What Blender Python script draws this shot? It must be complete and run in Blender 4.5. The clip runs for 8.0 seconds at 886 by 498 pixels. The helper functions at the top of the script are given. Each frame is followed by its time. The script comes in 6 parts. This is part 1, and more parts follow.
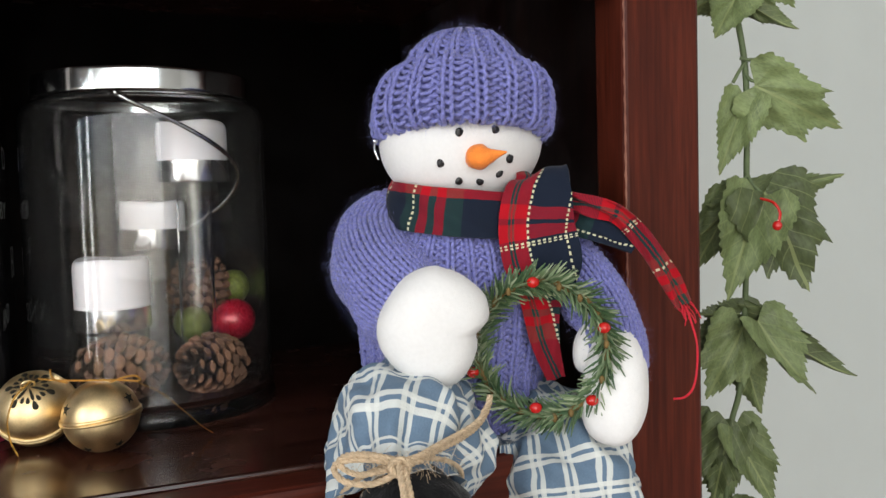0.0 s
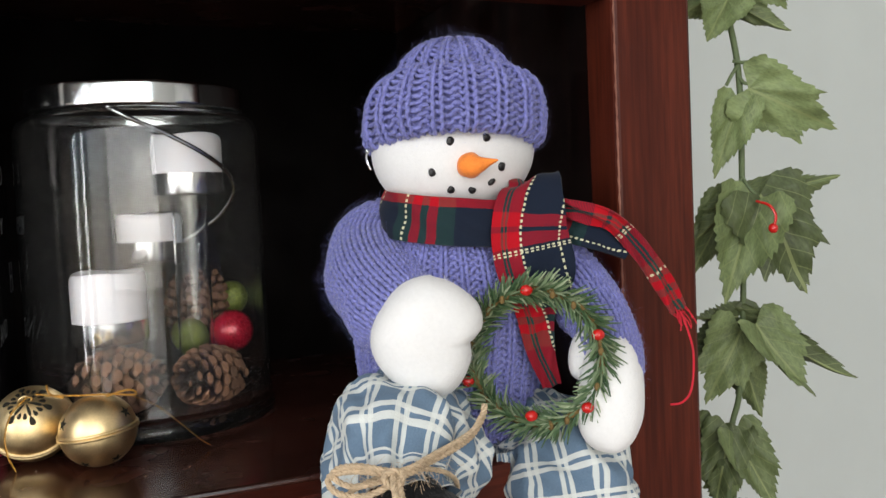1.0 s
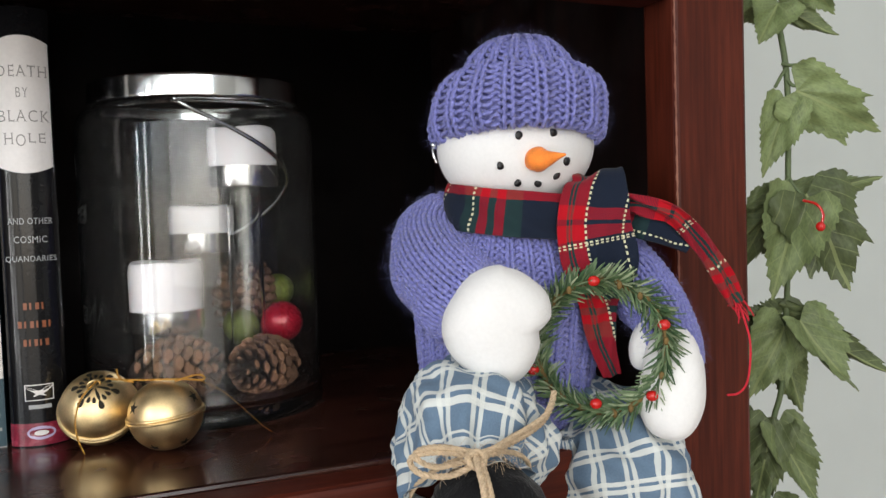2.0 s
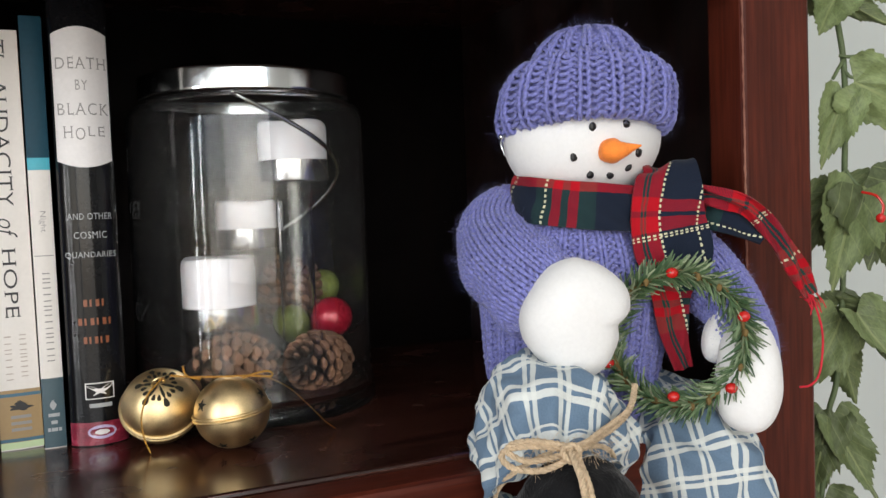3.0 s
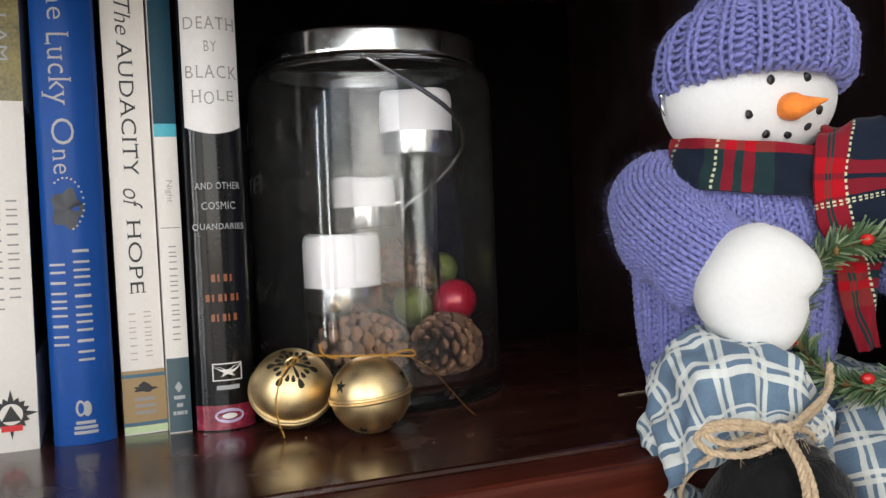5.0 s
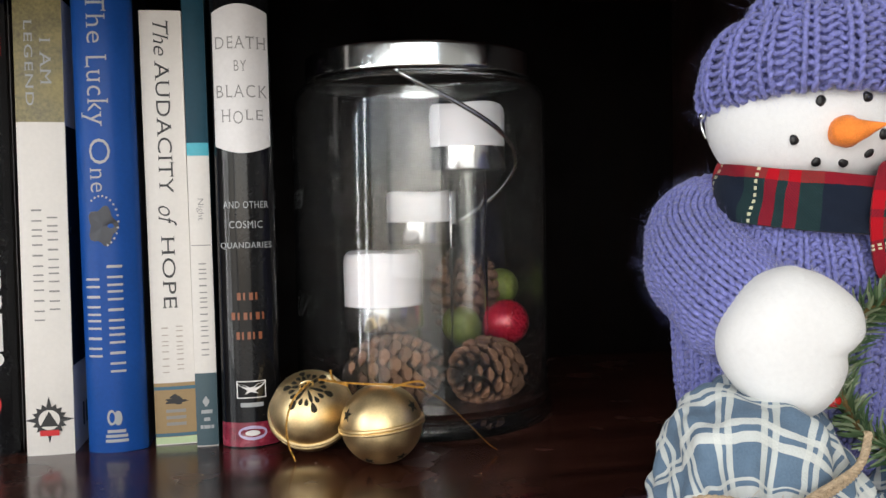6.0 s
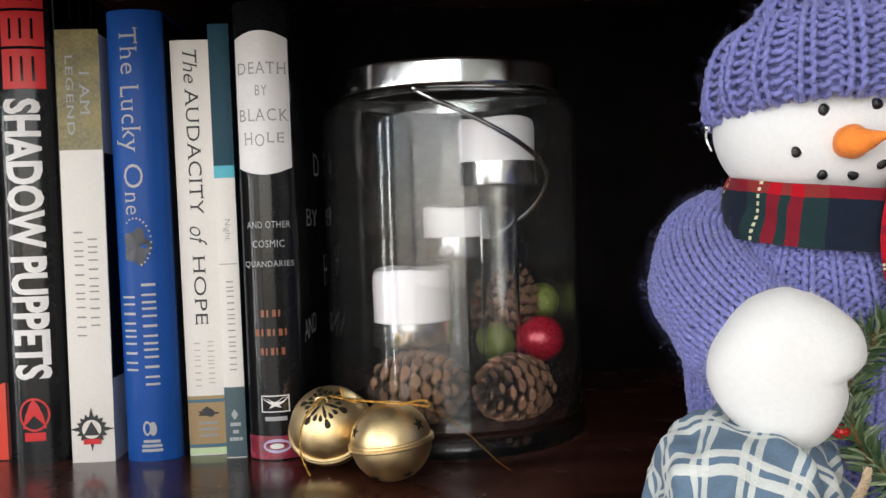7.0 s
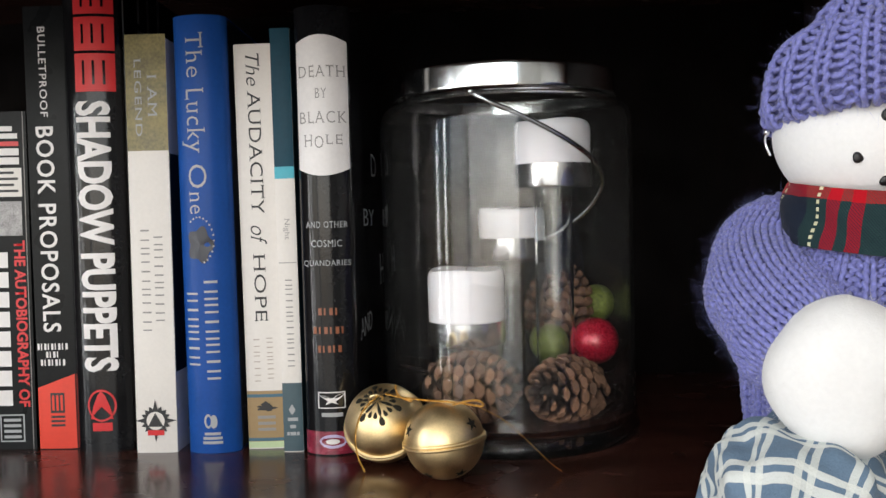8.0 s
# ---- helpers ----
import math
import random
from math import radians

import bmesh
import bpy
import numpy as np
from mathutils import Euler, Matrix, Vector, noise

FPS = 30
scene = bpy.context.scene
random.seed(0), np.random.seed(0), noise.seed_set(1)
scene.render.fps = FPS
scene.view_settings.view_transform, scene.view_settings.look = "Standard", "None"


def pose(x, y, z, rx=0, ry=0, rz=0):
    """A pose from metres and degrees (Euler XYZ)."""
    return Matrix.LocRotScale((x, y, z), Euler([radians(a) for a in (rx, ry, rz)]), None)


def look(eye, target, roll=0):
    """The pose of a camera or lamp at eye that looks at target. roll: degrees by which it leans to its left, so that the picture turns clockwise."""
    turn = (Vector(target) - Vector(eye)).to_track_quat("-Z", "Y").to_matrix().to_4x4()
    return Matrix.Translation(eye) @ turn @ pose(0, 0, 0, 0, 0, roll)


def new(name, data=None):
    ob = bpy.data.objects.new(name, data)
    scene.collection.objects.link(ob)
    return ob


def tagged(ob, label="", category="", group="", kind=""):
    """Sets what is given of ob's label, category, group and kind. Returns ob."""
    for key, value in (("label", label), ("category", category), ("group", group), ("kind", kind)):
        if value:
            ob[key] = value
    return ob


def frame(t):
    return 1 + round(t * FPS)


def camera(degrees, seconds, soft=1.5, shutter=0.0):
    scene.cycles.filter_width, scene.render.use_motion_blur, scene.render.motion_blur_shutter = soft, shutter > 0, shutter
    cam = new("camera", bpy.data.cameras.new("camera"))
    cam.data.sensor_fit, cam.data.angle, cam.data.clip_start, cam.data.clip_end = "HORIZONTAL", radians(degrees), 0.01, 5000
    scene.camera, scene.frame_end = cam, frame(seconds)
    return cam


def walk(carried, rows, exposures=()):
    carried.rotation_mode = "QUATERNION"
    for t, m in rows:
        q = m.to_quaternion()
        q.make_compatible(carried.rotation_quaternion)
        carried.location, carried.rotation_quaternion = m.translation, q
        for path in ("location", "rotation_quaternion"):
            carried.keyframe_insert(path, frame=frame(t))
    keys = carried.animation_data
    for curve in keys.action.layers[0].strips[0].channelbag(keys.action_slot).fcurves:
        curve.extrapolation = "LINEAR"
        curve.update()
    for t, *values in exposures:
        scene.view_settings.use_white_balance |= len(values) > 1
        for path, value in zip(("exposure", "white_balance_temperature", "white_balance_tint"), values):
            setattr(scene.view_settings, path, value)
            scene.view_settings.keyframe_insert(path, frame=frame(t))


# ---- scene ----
cam = camera(54.6, 8.0)
PATH = [
    (0, (0.055, 0.074, 1.114), (0.864, 1.9, 1.006), -1.5),
    (0.5, (0.064, 0.073, 1.114), (0.871, 1.9, 1.012), -1.8),
    (1, (0.061, 0.072, 1.116), (0.856, 1.905, 1.018), -2.5),
    (1.5, (0.043, 0.074, 1.112), (0.844, 1.905, 1.027), -1.9),
    (3, (-0.011, 0.098, 1.109), (0.839, 1.906, 1.022), -2.0),
    (3.5, (-0.032, 0.119, 1.106), (0.835, 1.92, 1.023), -1.9),
    (4, (-0.051, 0.13, 1.102), (0.83, 1.925, 1.032), -1.9),
    (4.5, (-0.061, 0.14, 1.09), (0.82, 1.935, 1.061), -1.9),
    (4.7, (-0.058, 0.145, 1.089), (0.786, 1.957, 1.052), -2.0),
    (5.8, (0.018, 0.147, 1.105), (0.471, 2.093, 1.016), -1.5),
    (6, (0.027, 0.144, 1.107), (0.4, 2.107, 1.025), -1.0),
    (6.5, (0.065, 0.143, 1.108), (0.261, 2.133, 1.046), -1.2),
    (7, (0.079, 0.139, 1.112), (0.155, 2.136, 1.046), -1.8),
    (7.5, (0.083, 0.135, 1.114), (0.074, 2.134, 1.054), -1.7),
    (8, (0.079, 0.135, 1.114), (0.027, 2.133, 1.045), -1.3),
]
walk(cam, [(t, look(eye, target, roll)) for t, eye, target, roll in PATH])

# ---- world, daylight and room light ----
world = bpy.data.worlds.new("daylight")
scene.world = world
world.use_nodes = True
_wn = world.node_tree.nodes
_sky = _wn.new("ShaderNodeTexSky")
_sky.sky_type, _sky.sun_disc = "NISHITA", False
_sky.sun_elevation, _sky.sun_rotation = radians(35), radians(200)
world.node_tree.links.new(_sky.outputs[0], _wn["Background"].inputs[0])
_wn["Background"].inputs[1].default_value = 0.1
scene.view_settings.exposure = 0.0


def window_light(name, eye, target, size_x, size_y, watts, colour):
    lamp = bpy.data.lights.new(name, "AREA")
    lamp.shape, lamp.size, lamp.size_y, lamp.energy, lamp.color = "RECTANGLE", size_x, size_y, watts, colour
    ob = new(name, lamp)
    ob.matrix_world = look(eye, target)
    return ob


window_light("window_daylight", (-0.53, -1.68, 1.62), (-0.53, 0, 1.50), 1.94, 1.2, 25, (0.985, 0.985, 0.972))
window_light("window_ground_light", (-0.53, -1.68, 0.56), (-0.53, 0, 0.66), 1.94, 0.88, 7.0, (0.985, 0.985, 0.972))
window_light("side_window_daylight", (-1.47, -1.12, 1.30), (0, -1.12, 1.26), 0.90, 1.76, 9, (0.985, 0.985, 0.972))
window_light("side_window_daylight", (-1.47, -0.16, 1.25), (0, -0.16, 1.24), 0.04, 1.9, 8, (0.97, 0.99, 1.0))
window_light("side_window_daylight", (-1.47, -0.44, 1.25), (0, -0.44, 1.24), 0.06, 1.9, 8, (0.97, 0.99, 1.0))


# ---- materials ----
def mat(name, colour, rough=0.5, metal=0.0, scale=40.0, vary=0.15, bump=0.0, bump_scale=200.0, coat=0.0,
        sheen=0.0, spec=0.5, trans=0.0, stretch=(1, 1, 1), emit=None, sss=0.0, per_object=0.0, fine=0.0):
    """A principled surface with colour variation at two scales, and fine relief."""
    m = bpy.data.materials.new(name)
    m.use_nodes = True
    t = m.node_tree
    n, l = t.nodes, t.links
    b = n["Principled BSDF"]
    b.inputs["Base Color"].default_value = (*colour, 1)
    b.inputs["Roughness"].default_value = rough
    b.inputs["Metallic"].default_value = metal
    b.inputs["Coat Weight"].default_value = coat
    b.inputs["Coat Roughness"].default_value = 0.12
    b.inputs["Sheen Weight"].default_value = sheen
    b.inputs["Sheen Roughness"].default_value = 0.4
    b.inputs["Specular IOR Level"].default_value = spec
    b.inputs["Transmission Weight"].default_value = trans
    if sss:
        b.inputs["Subsurface Weight"].default_value = sss
        b.inputs["Subsurface Radius"].default_value = (0.004, 0.003, 0.0025)
    tc = n.new("ShaderNodeTexCoord")
    mp = n.new("ShaderNodeMapping")
    mp.inputs["Scale"].default_value = stretch
    l.new(tc.outputs["Object"], mp.inputs[0])
    if vary:
        big, small = n.new("ShaderNodeTexNoise"), n.new("ShaderNodeTexNoise")
        big.inputs["Scale"].default_value, small.inputs["Scale"].default_value = scale, scale * 9
        small.inputs["Detail"].default_value = 6
        l.new(mp.outputs[0], big.inputs["Vector"])
        l.new(mp.outputs[0], small.inputs["Vector"])
        add = n.new("ShaderNodeMath")
        add.operation = "ADD"
        l.new(big.outputs[0], add.inputs[0])
        l.new(small.outputs[0], add.inputs[1])
        rng = n.new("ShaderNodeMapRange")
        rng.inputs[1].default_value, rng.inputs[2].default_value = 0.6, 1.4
        rng.inputs[3].default_value, rng.inputs[4].default_value = 1 - vary, 1 + vary
        l.new(add.outputs[0], rng.inputs[0])
        hsv = n.new("ShaderNodeHueSaturation")
        hsv.inputs["Color"].default_value = (*colour, 1)
        last = rng.outputs[0]
        if per_object:
            info = n.new("ShaderNodeObjectInfo")
            r2 = n.new("ShaderNodeMapRange")
            r2.inputs[3].default_value, r2.inputs[4].default_value = 1 - per_object, 1 + per_object
            l.new(info.outputs["Random"], r2.inputs[0])
            mul = n.new("ShaderNodeMath")
            mul.operation = "MULTIPLY"
            l.new(last, mul.inputs[0])
            l.new(r2.outputs[0], mul.inputs[1])
            last = mul.outputs[0]
        l.new(last, hsv.inputs["Value"])
        l.new(hsv.outputs[0], b.inputs["Base Color"])
        rr = n.new("ShaderNodeMapRange")
        rr.inputs[1].default_value, rr.inputs[2].default_value = 0.3, 0.7
        rr.inputs[3].default_value, rr.inputs[4].default_value = max(0.02, rough * 0.85), min(1, rough * 1.15)
        l.new(big.outputs[0], rr.inputs[0])
        l.new(rr.outputs[0], b.inputs["Roughness"])
    if bump:
        bn, bp = n.new("ShaderNodeTexNoise"), n.new("ShaderNodeBump")
        bn.inputs["Scale"].default_value, bn.inputs["Detail"].default_value = bump_scale, 5
        l.new(mp.outputs[0], bn.inputs["Vector"])
        bp.inputs["Strength"].default_value, bp.inputs["Distance"].default_value = bump, 0.0006
        l.new(bn.outputs[0], bp.inputs["Height"])
        l.new(bp.outputs[0], b.inputs["Normal"])
    if emit:
        b.inputs["Emission Color"].default_value, b.inputs["Emission Strength"].default_value = (*emit[:3], 1), emit[3]
    return m


def wood(name, dark, light, rough, along, coat=0.3):
    """Varnished dark wood with long grain; along: the axis of the grain."""
    m = mat(name, dark, rough, 0, 3, 0.0, coat=coat)
    t = m.node_tree
    n, l = t.nodes, t.links
    tc, mp = n.new("ShaderNodeTexCoord"), n.new("ShaderNodeMapping")
    mp.inputs["Scale"].default_value = [4 if i == along else 70 for i in range(3)]
    l.new(tc.outputs["Object"], mp.inputs[0])
    g, f = n.new("ShaderNodeTexNoise"), n.new("ShaderNodeTexNoise")
    g.inputs["Scale"].default_value, g.inputs["Detail"].default_value, g.inputs["Distortion"].default_value = 1.0, 8, 0.6
    f.inputs["Scale"].default_value, f.inputs["Detail"].default_value = 7.0, 4
    l.new(mp.outputs[0], g.inputs["Vector"])
    l.new(mp.outputs[0], f.inputs["Vector"])
    mx = n.new("ShaderNodeMath")
    mx.operation = "MULTIPLY"
    l.new(g.outputs[0], mx.inputs[0])
    l.new(f.outputs[0], mx.inputs[1])
    ramp = n.new("ShaderNodeValToRGB")
    ramp.color_ramp.elements[0].position, ramp.color_ramp.elements[0].color = 0.15, (*dark, 1)
    ramp.color_ramp.elements[1].position, ramp.color_ramp.elements[1].color = 0.42, (*light, 1)
    l.new(mx.outputs[0], ramp.inputs[0])
    b = n["Principled BSDF"]
    l.new(ramp.outputs[0], b.inputs["Base Color"])
    bp = n.new("ShaderNodeBump")
    bp.inputs["Strength"].default_value, bp.inputs["Distance"].default_value = 0.15, 0.0005
    l.new(g.outputs[0], bp.inputs["Height"])
    l.new(bp.outputs[0], b.inputs["Normal"])
    # dust and rubbed patches in the varnish
    d, dr = n.new("ShaderNodeTexNoise"), n.new("ShaderNodeMapRange")
    d.inputs["Scale"].default_value, d.inputs["Detail"].default_value = 30, 8
    l.new(tc.outputs["Object"], d.inputs["Vector"])
    dr.inputs[1].default_value, dr.inputs[2].default_value = 0.35, 0.75
    dr.inputs[3].default_value, dr.inputs[4].default_value = rough * 0.8, rough * 1.5
    l.new(d.outputs[0], dr.inputs[0])
    l.new(dr.outputs[0], b.inputs["Roughness"])
    return m


def stripes(n, l, coord, period, bands):
    """1 inside any of the bands (start, end as parts of the period) of one texture coordinate."""
    fr = n.new("ShaderNodeMath")
    fr.operation = "FRACT"
    sc = n.new("ShaderNodeMath")
    sc.operation = "DIVIDE"
    sc.inputs[1].default_value = period
    l.new(coord, sc.inputs[0])
    l.new(sc.outputs[0], fr.inputs[0])
    total = None
    for a, b in bands:
        cmp = n.new("ShaderNodeMath")
        cmp.operation = "COMPARE"
        cmp.inputs[1].default_value, cmp.inputs[2].default_value = (a + b) / 2, (b - a) / 2
        l.new(fr.outputs[0], cmp.inputs[0])
        if total is None:
            total = cmp.outputs[0]
        else:
            mxm = n.new("ShaderNodeMath")
            mxm.operation = "MAXIMUM"
            l.new(total, mxm.inputs[0])
            l.new(cmp.outputs[0], mxm.inputs[1])
            total = mxm.outputs[0]
    return total


def mixed(n, l, fac, a, b):
    mx = n.new("ShaderNodeMix")
    mx.data_type = "RGBA"
    for sock, v in ((6, a), (7, b)):
        if isinstance(v, tuple):
            mx.inputs[sock].default_value = (*v, 1)
        else:
            l.new(v, mx.inputs[sock])
    if isinstance(fac, float):
        mx.inputs[0].default_value = fac
    else:
        l.new(fac, mx.inputs[0])
    return mx.outputs[2]


def scaled(n, l, v, k):
    q = n.new("ShaderNodeMath")
    q.operation = "MULTIPLY"
    q.inputs[1].default_value = k
    l.new(v, q.inputs[0])
    return q.outputs[0]


def cloth(name, kind):
    """Woven cloth on the mesh's UV in metres: kind "check" (blue and white) or "tartan"."""
    m = mat(name, (0.5, 0.5, 0.5), 0.9, 0, 60, 0.0, sheen=0.08, spec=0.12)
    t = m.node_tree
    n, l = t.nodes, t.links
    b = n["Principled BSDF"]
    uv = n.new("ShaderNodeUVMap")
    wob = n.new("ShaderNodeTexNoise")
    wob.inputs["Scale"].default_value = 160
    l.new(uv.outputs[0], wob.inputs["Vector"])
    wv = n.new("ShaderNodeVectorMath")
    wv.operation = "MULTIPLY_ADD"
    wv.inputs[1].default_value = (0.0010, 0.0010, 0)
    l.new(wob.outputs["Color"], wv.inputs[0])
    l.new(uv.outputs[0], wv.inputs[2])
    sep = n.new("ShaderNodeSeparateXYZ")
    l.new(wv.outputs[0], sep.inputs[0])
    u, v = sep.outputs[0], sep.outputs[1]
    thread = n.new("ShaderNodeTexNoise")
    thread.inputs["Scale"].default_value, thread.inputs["Detail"].default_value = 1500, 4
    l.new(uv.outputs[0], thread.inputs["Vector"])
    if kind == "check":
        base = mixed(n, l, scaled(n, l, thread.outputs[0], 0.7), (0.105, 0.165, 0.245), (0.185, 0.262, 0.355))
        su = stripes(n, l, u, 0.0120, [(0.05, 0.20), (0.30, 0.45)])
        sv = stripes(n, l, v, 0.0120, [(0.08, 0.21), (0.30, 0.44)])
        one = mixed(n, l, scaled(n, l, su, 0.85), base, (0.66, 0.69, 0.66))
        col = mixed(n, l, scaled(n, l, sv, 0.88), one, (0.68, 0.70, 0.67))
    else:
        red, green, navy = (0.40, 0.007, 0.015), (0.020, 0.055, 0.045), (0.011, 0.016, 0.030)
        # across the strip: a red edge with two fine green lines, then navy
        warp = mixed(n, l, stripes(n, l, u, 0.054, [(0.0, 0.252)]), navy, red)
        warp = mixed(n, l, stripes(n, l, u, 0.054, [(0.090, 0.112), (0.122, 0.144)]), warp, green)
        # along the strip: navy, two red bars, navy, then green with two red bars
        weft = mixed(n, l, stripes(n, l, v, 0.090, [(0.52, 0.85)]), navy, green)
        weft = mixed(n, l, stripes(n, l, v, 0.090, [(0.122, 0.190), (0.215, 0.285), (0.62, 0.67), (0.71, 0.76)]), weft, red)
        tw = n.new("ShaderNodeMath")
        tw.operation = "ADD"
        l.new(u, tw.inputs[0])
        l.new(v, tw.inputs[1])
        weave = stripes(n, l, tw.outputs[0], 0.0011, [(0.0, 0.5)])
        col = mixed(n, l, 0.62, mixed(n, l, weave, warp, weft), mixed(n, l, 0.42, warp, weft))
        for a, b2, per, at in ((u, v, 0.054, [(0.254, 0.274), (0.590, 0.608)]), (v, u, 0.090, [(0.298, 0.307), (0.313, 0.321), (0.574, 0.588)])):
            q = n.new("ShaderNodeMath")
            q.operation = "MULTIPLY"
            l.new(stripes(n, l, a, per, at), q.inputs[0])
            l.new(stripes(n, l, b2, 0.0026, [(0.0, 0.55)]), q.inputs[1])
            col = mixed(n, l, scaled(n, l, q.outputs[0], 0.9), col, (0.62, 0.60, 0.40))
    l.new(col, b.inputs["Base Color"])
    bp = n.new("ShaderNodeBump")
    bp.inputs["Strength"].default_value, bp.inputs["Distance"].default_value = 0.6, 0.0005
    l.new(thread.outputs[0], bp.inputs["Height"])
    l.new(bp.outputs[0], b.inputs["Normal"])
    return m


M_SHELF = wood("dark_wood_across", (0.018, 0.0056, 0.0038), (0.080, 0.0240, 0.0150), 0.22, 0)
M_STILE = wood("dark_wood_upright", (0.046, 0.0084, 0.0044), (0.098, 0.0190, 0.0092), 0.42, 2, 0.2)
M_RAIL = wood("dark_wood_rail", (0.046, 0.0084, 0.0044), (0.098, 0.0190, 0.0092), 0.42, 0, 0.2)
# Shade inside the bookcase is put into a near-black copy of its wood.
M_INSIDE_SHADE = wood("shaded_wood_inside", (0.0013, 0.0006, 0.0005), (0.0036, 0.0013, 0.0010), 0.6, 2, 0.0)
# Same wood again, with the right side panel's weaker shade in its colour.
M_SIDE_SHADE = wood("shaded_wood_side", (0.0060, 0.0018, 0.0014), (0.0170, 0.0046, 0.0032), 0.5, 2, 0.0)
# Lighter wood for the highlight painted on the post's front edge.
M_EDGE_HIGHLIGHT = wood("highlight_wood_edge", (0.16, 0.048, 0.026), (0.30, 0.12, 0.075), 0.5, 2, 0.0)
for _m in (M_STILE, M_RAIL):
    _m.node_tree.nodes["Principled BSDF"].inputs["Specular IOR Level"].default_value = 0.17
    _m.node_tree.nodes["Principled BSDF"].inputs["Coat Weight"].default_value = 0.04
M_INSIDE_SHADE.node_tree.nodes["Principled BSDF"].inputs["Specular IOR Level"].default_value = 0.08
M_WALL = mat("painted_wall", (0.645, 0.695, 0.685), 0.85, 0, 2.0, 0.03, bump=0.15, bump_scale=260)
# Brown given to an unseen wall to dim its reflection in the book spines.
M_SHADE_WALL = mat("brown_dimming_wall", (0.26, 0.22, 0.18), 0.85, 0, 2.0, 0.03)
M_ROOM = mat("white_room_wall", (0.80, 0.80, 0.78), 0.85, 0, 2.0, 0.03)
M_CEIL = mat("white_ceiling", (0.8, 0.8, 0.79), 0.9, 0, 2.0, 0.03)
M_FLOOR = wood("floor_boards", (0.12, 0.06, 0.03), (0.25, 0.14, 0.08), 0.4, 1, 0.1)
M_YARN = mat("periwinkle_yarn", (0.180, 0.190, 0.490), 0.42, 0, 700, 0.45, bump=1.0, bump_scale=1400, sheen=0.3, spec=0.5)
M_FUZZ = mat("loose_yarn_fibre", (0.34, 0.36, 0.70), 0.6, 0, 90, 0.2, sheen=0.4, spec=0.4)
M_FELT = mat("white_felt", (0.78, 0.775, 0.77), 0.95, 0, 60, 0.04, bump=0.35, bump_scale=1200, sheen=0.3, spec=0.1)
M_NOSE = mat("orange_felt", (0.88, 0.25, 0.045), 0.85, 0, 200, 0.25, bump=0.5, bump_scale=900, sheen=0.2, spec=0.15)
M_BEAD = mat("black_bead", (0.006, 0.006, 0.007), 0.35, 0, 300, 0.1)
M_FUR = mat("black_plush", (0.010, 0.010, 0.011), 0.95, 0, 200, 0.5, bump=1.0, bump_scale=700, sheen=0.15, spec=0.1)
M_CHECK = cloth("blue_check_cotton", "check")
M_TARTAN = cloth("red_tartan_cloth", "tartan")
M_THREAD = mat("red_thread", (0.55, 0.012, 0.03), 0.8, 0, 200, 0.2)
M_TWINE = mat("jute_twine", (0.56, 0.43, 0.29), 0.9, 0, 400, 0.35, bump=1.0, bump_scale=1500, spec=0.15)
M_NEEDLE = mat("artificial_pine", (0.092, 0.155, 0.070), 0.5, 0, 260, 0.65, spec=0.4)
_nn, _nl = M_NEEDLE.node_tree.nodes, M_NEEDLE.node_tree.links
_geo, _ramp = _nn.new("ShaderNodeNewGeometry"), _nn.new("ShaderNodeValToRGB")
_ramp.color_ramp.elements[0].color, _ramp.color_ramp.elements[1].color = (0.040, 0.092, 0.040, 1), (0.36, 0.42, 0.27, 1)
_ramp.color_ramp.elements.new(0.62).color = (0.120, 0.185, 0.085, 1)
_nl.new(_geo.outputs["Random Per Island"], _ramp.inputs[0])
_nl.new(_ramp.outputs[0], _nn["Principled BSDF"].inputs["Base Color"])
M_TWIG = mat("brown_twig", (0.16, 0.10, 0.03), 0.8, 0, 300, 0.4)
M_BERRY = mat("red_berry", (0.52, 0.012, 0.010), 0.22, 0, 200, 0.15, coat=0.3)
M_GOLD = mat("brushed_gold", (0.88, 0.67, 0.36), 0.40, 1.0, 120, 0.12, bump=0.12, bump_scale=1500)
M_HOLE_SHADE = mat("bell_hole_shade", (0.02, 0.016, 0.008), 0.7, 0.3, 100, 0.2)
M_CORD = mat("gold_cord", (0.50, 0.26, 0.05), 0.35, 0.8, 500, 0.3)
M_CHROME = mat("polished_chrome", (0.84, 0.85, 0.85), 0.14, 1.0, 50, 0.03)
M_CUP = mat("polished_aluminium", (0.90, 0.89, 0.88), 0.18, 1.0, 80, 0.05)
M_WAX = mat("white_wax", (0.56, 0.54, 0.55), 0.6, 0, 60, 0.04, sss=0.4, bump=0.1, bump_scale=200)
M_CONE = mat("pine_cone_scale", (0.135, 0.066, 0.036), 0.7, 0, 3, 0.35, per_object=0.40, bump=0.4, bump_scale=500)


def pale_tips(m):
    """Each scale is dark at its root and pale at its thick tip, in the scale's own measures."""
    n, l = m.node_tree.nodes, m.node_tree.links
    b = n["Principled BSDF"]
    tc, sep, r = n.new("ShaderNodeTexCoord"), n.new("ShaderNodeSeparateXYZ"), n.new("ShaderNodeMapRange")
    l.new(tc.outputs["Object"], sep.inputs[0])
    l.new(sep.outputs[1], r.inputs[0])
    r.inputs[1].default_value, r.inputs[2].default_value = 0.55, 0.98
    l.new(mixed(n, l, r.outputs[0], (0.022, 0.010, 0.006), b.inputs["Base Color"].links[0].from_socket), b.inputs["Base Color"])


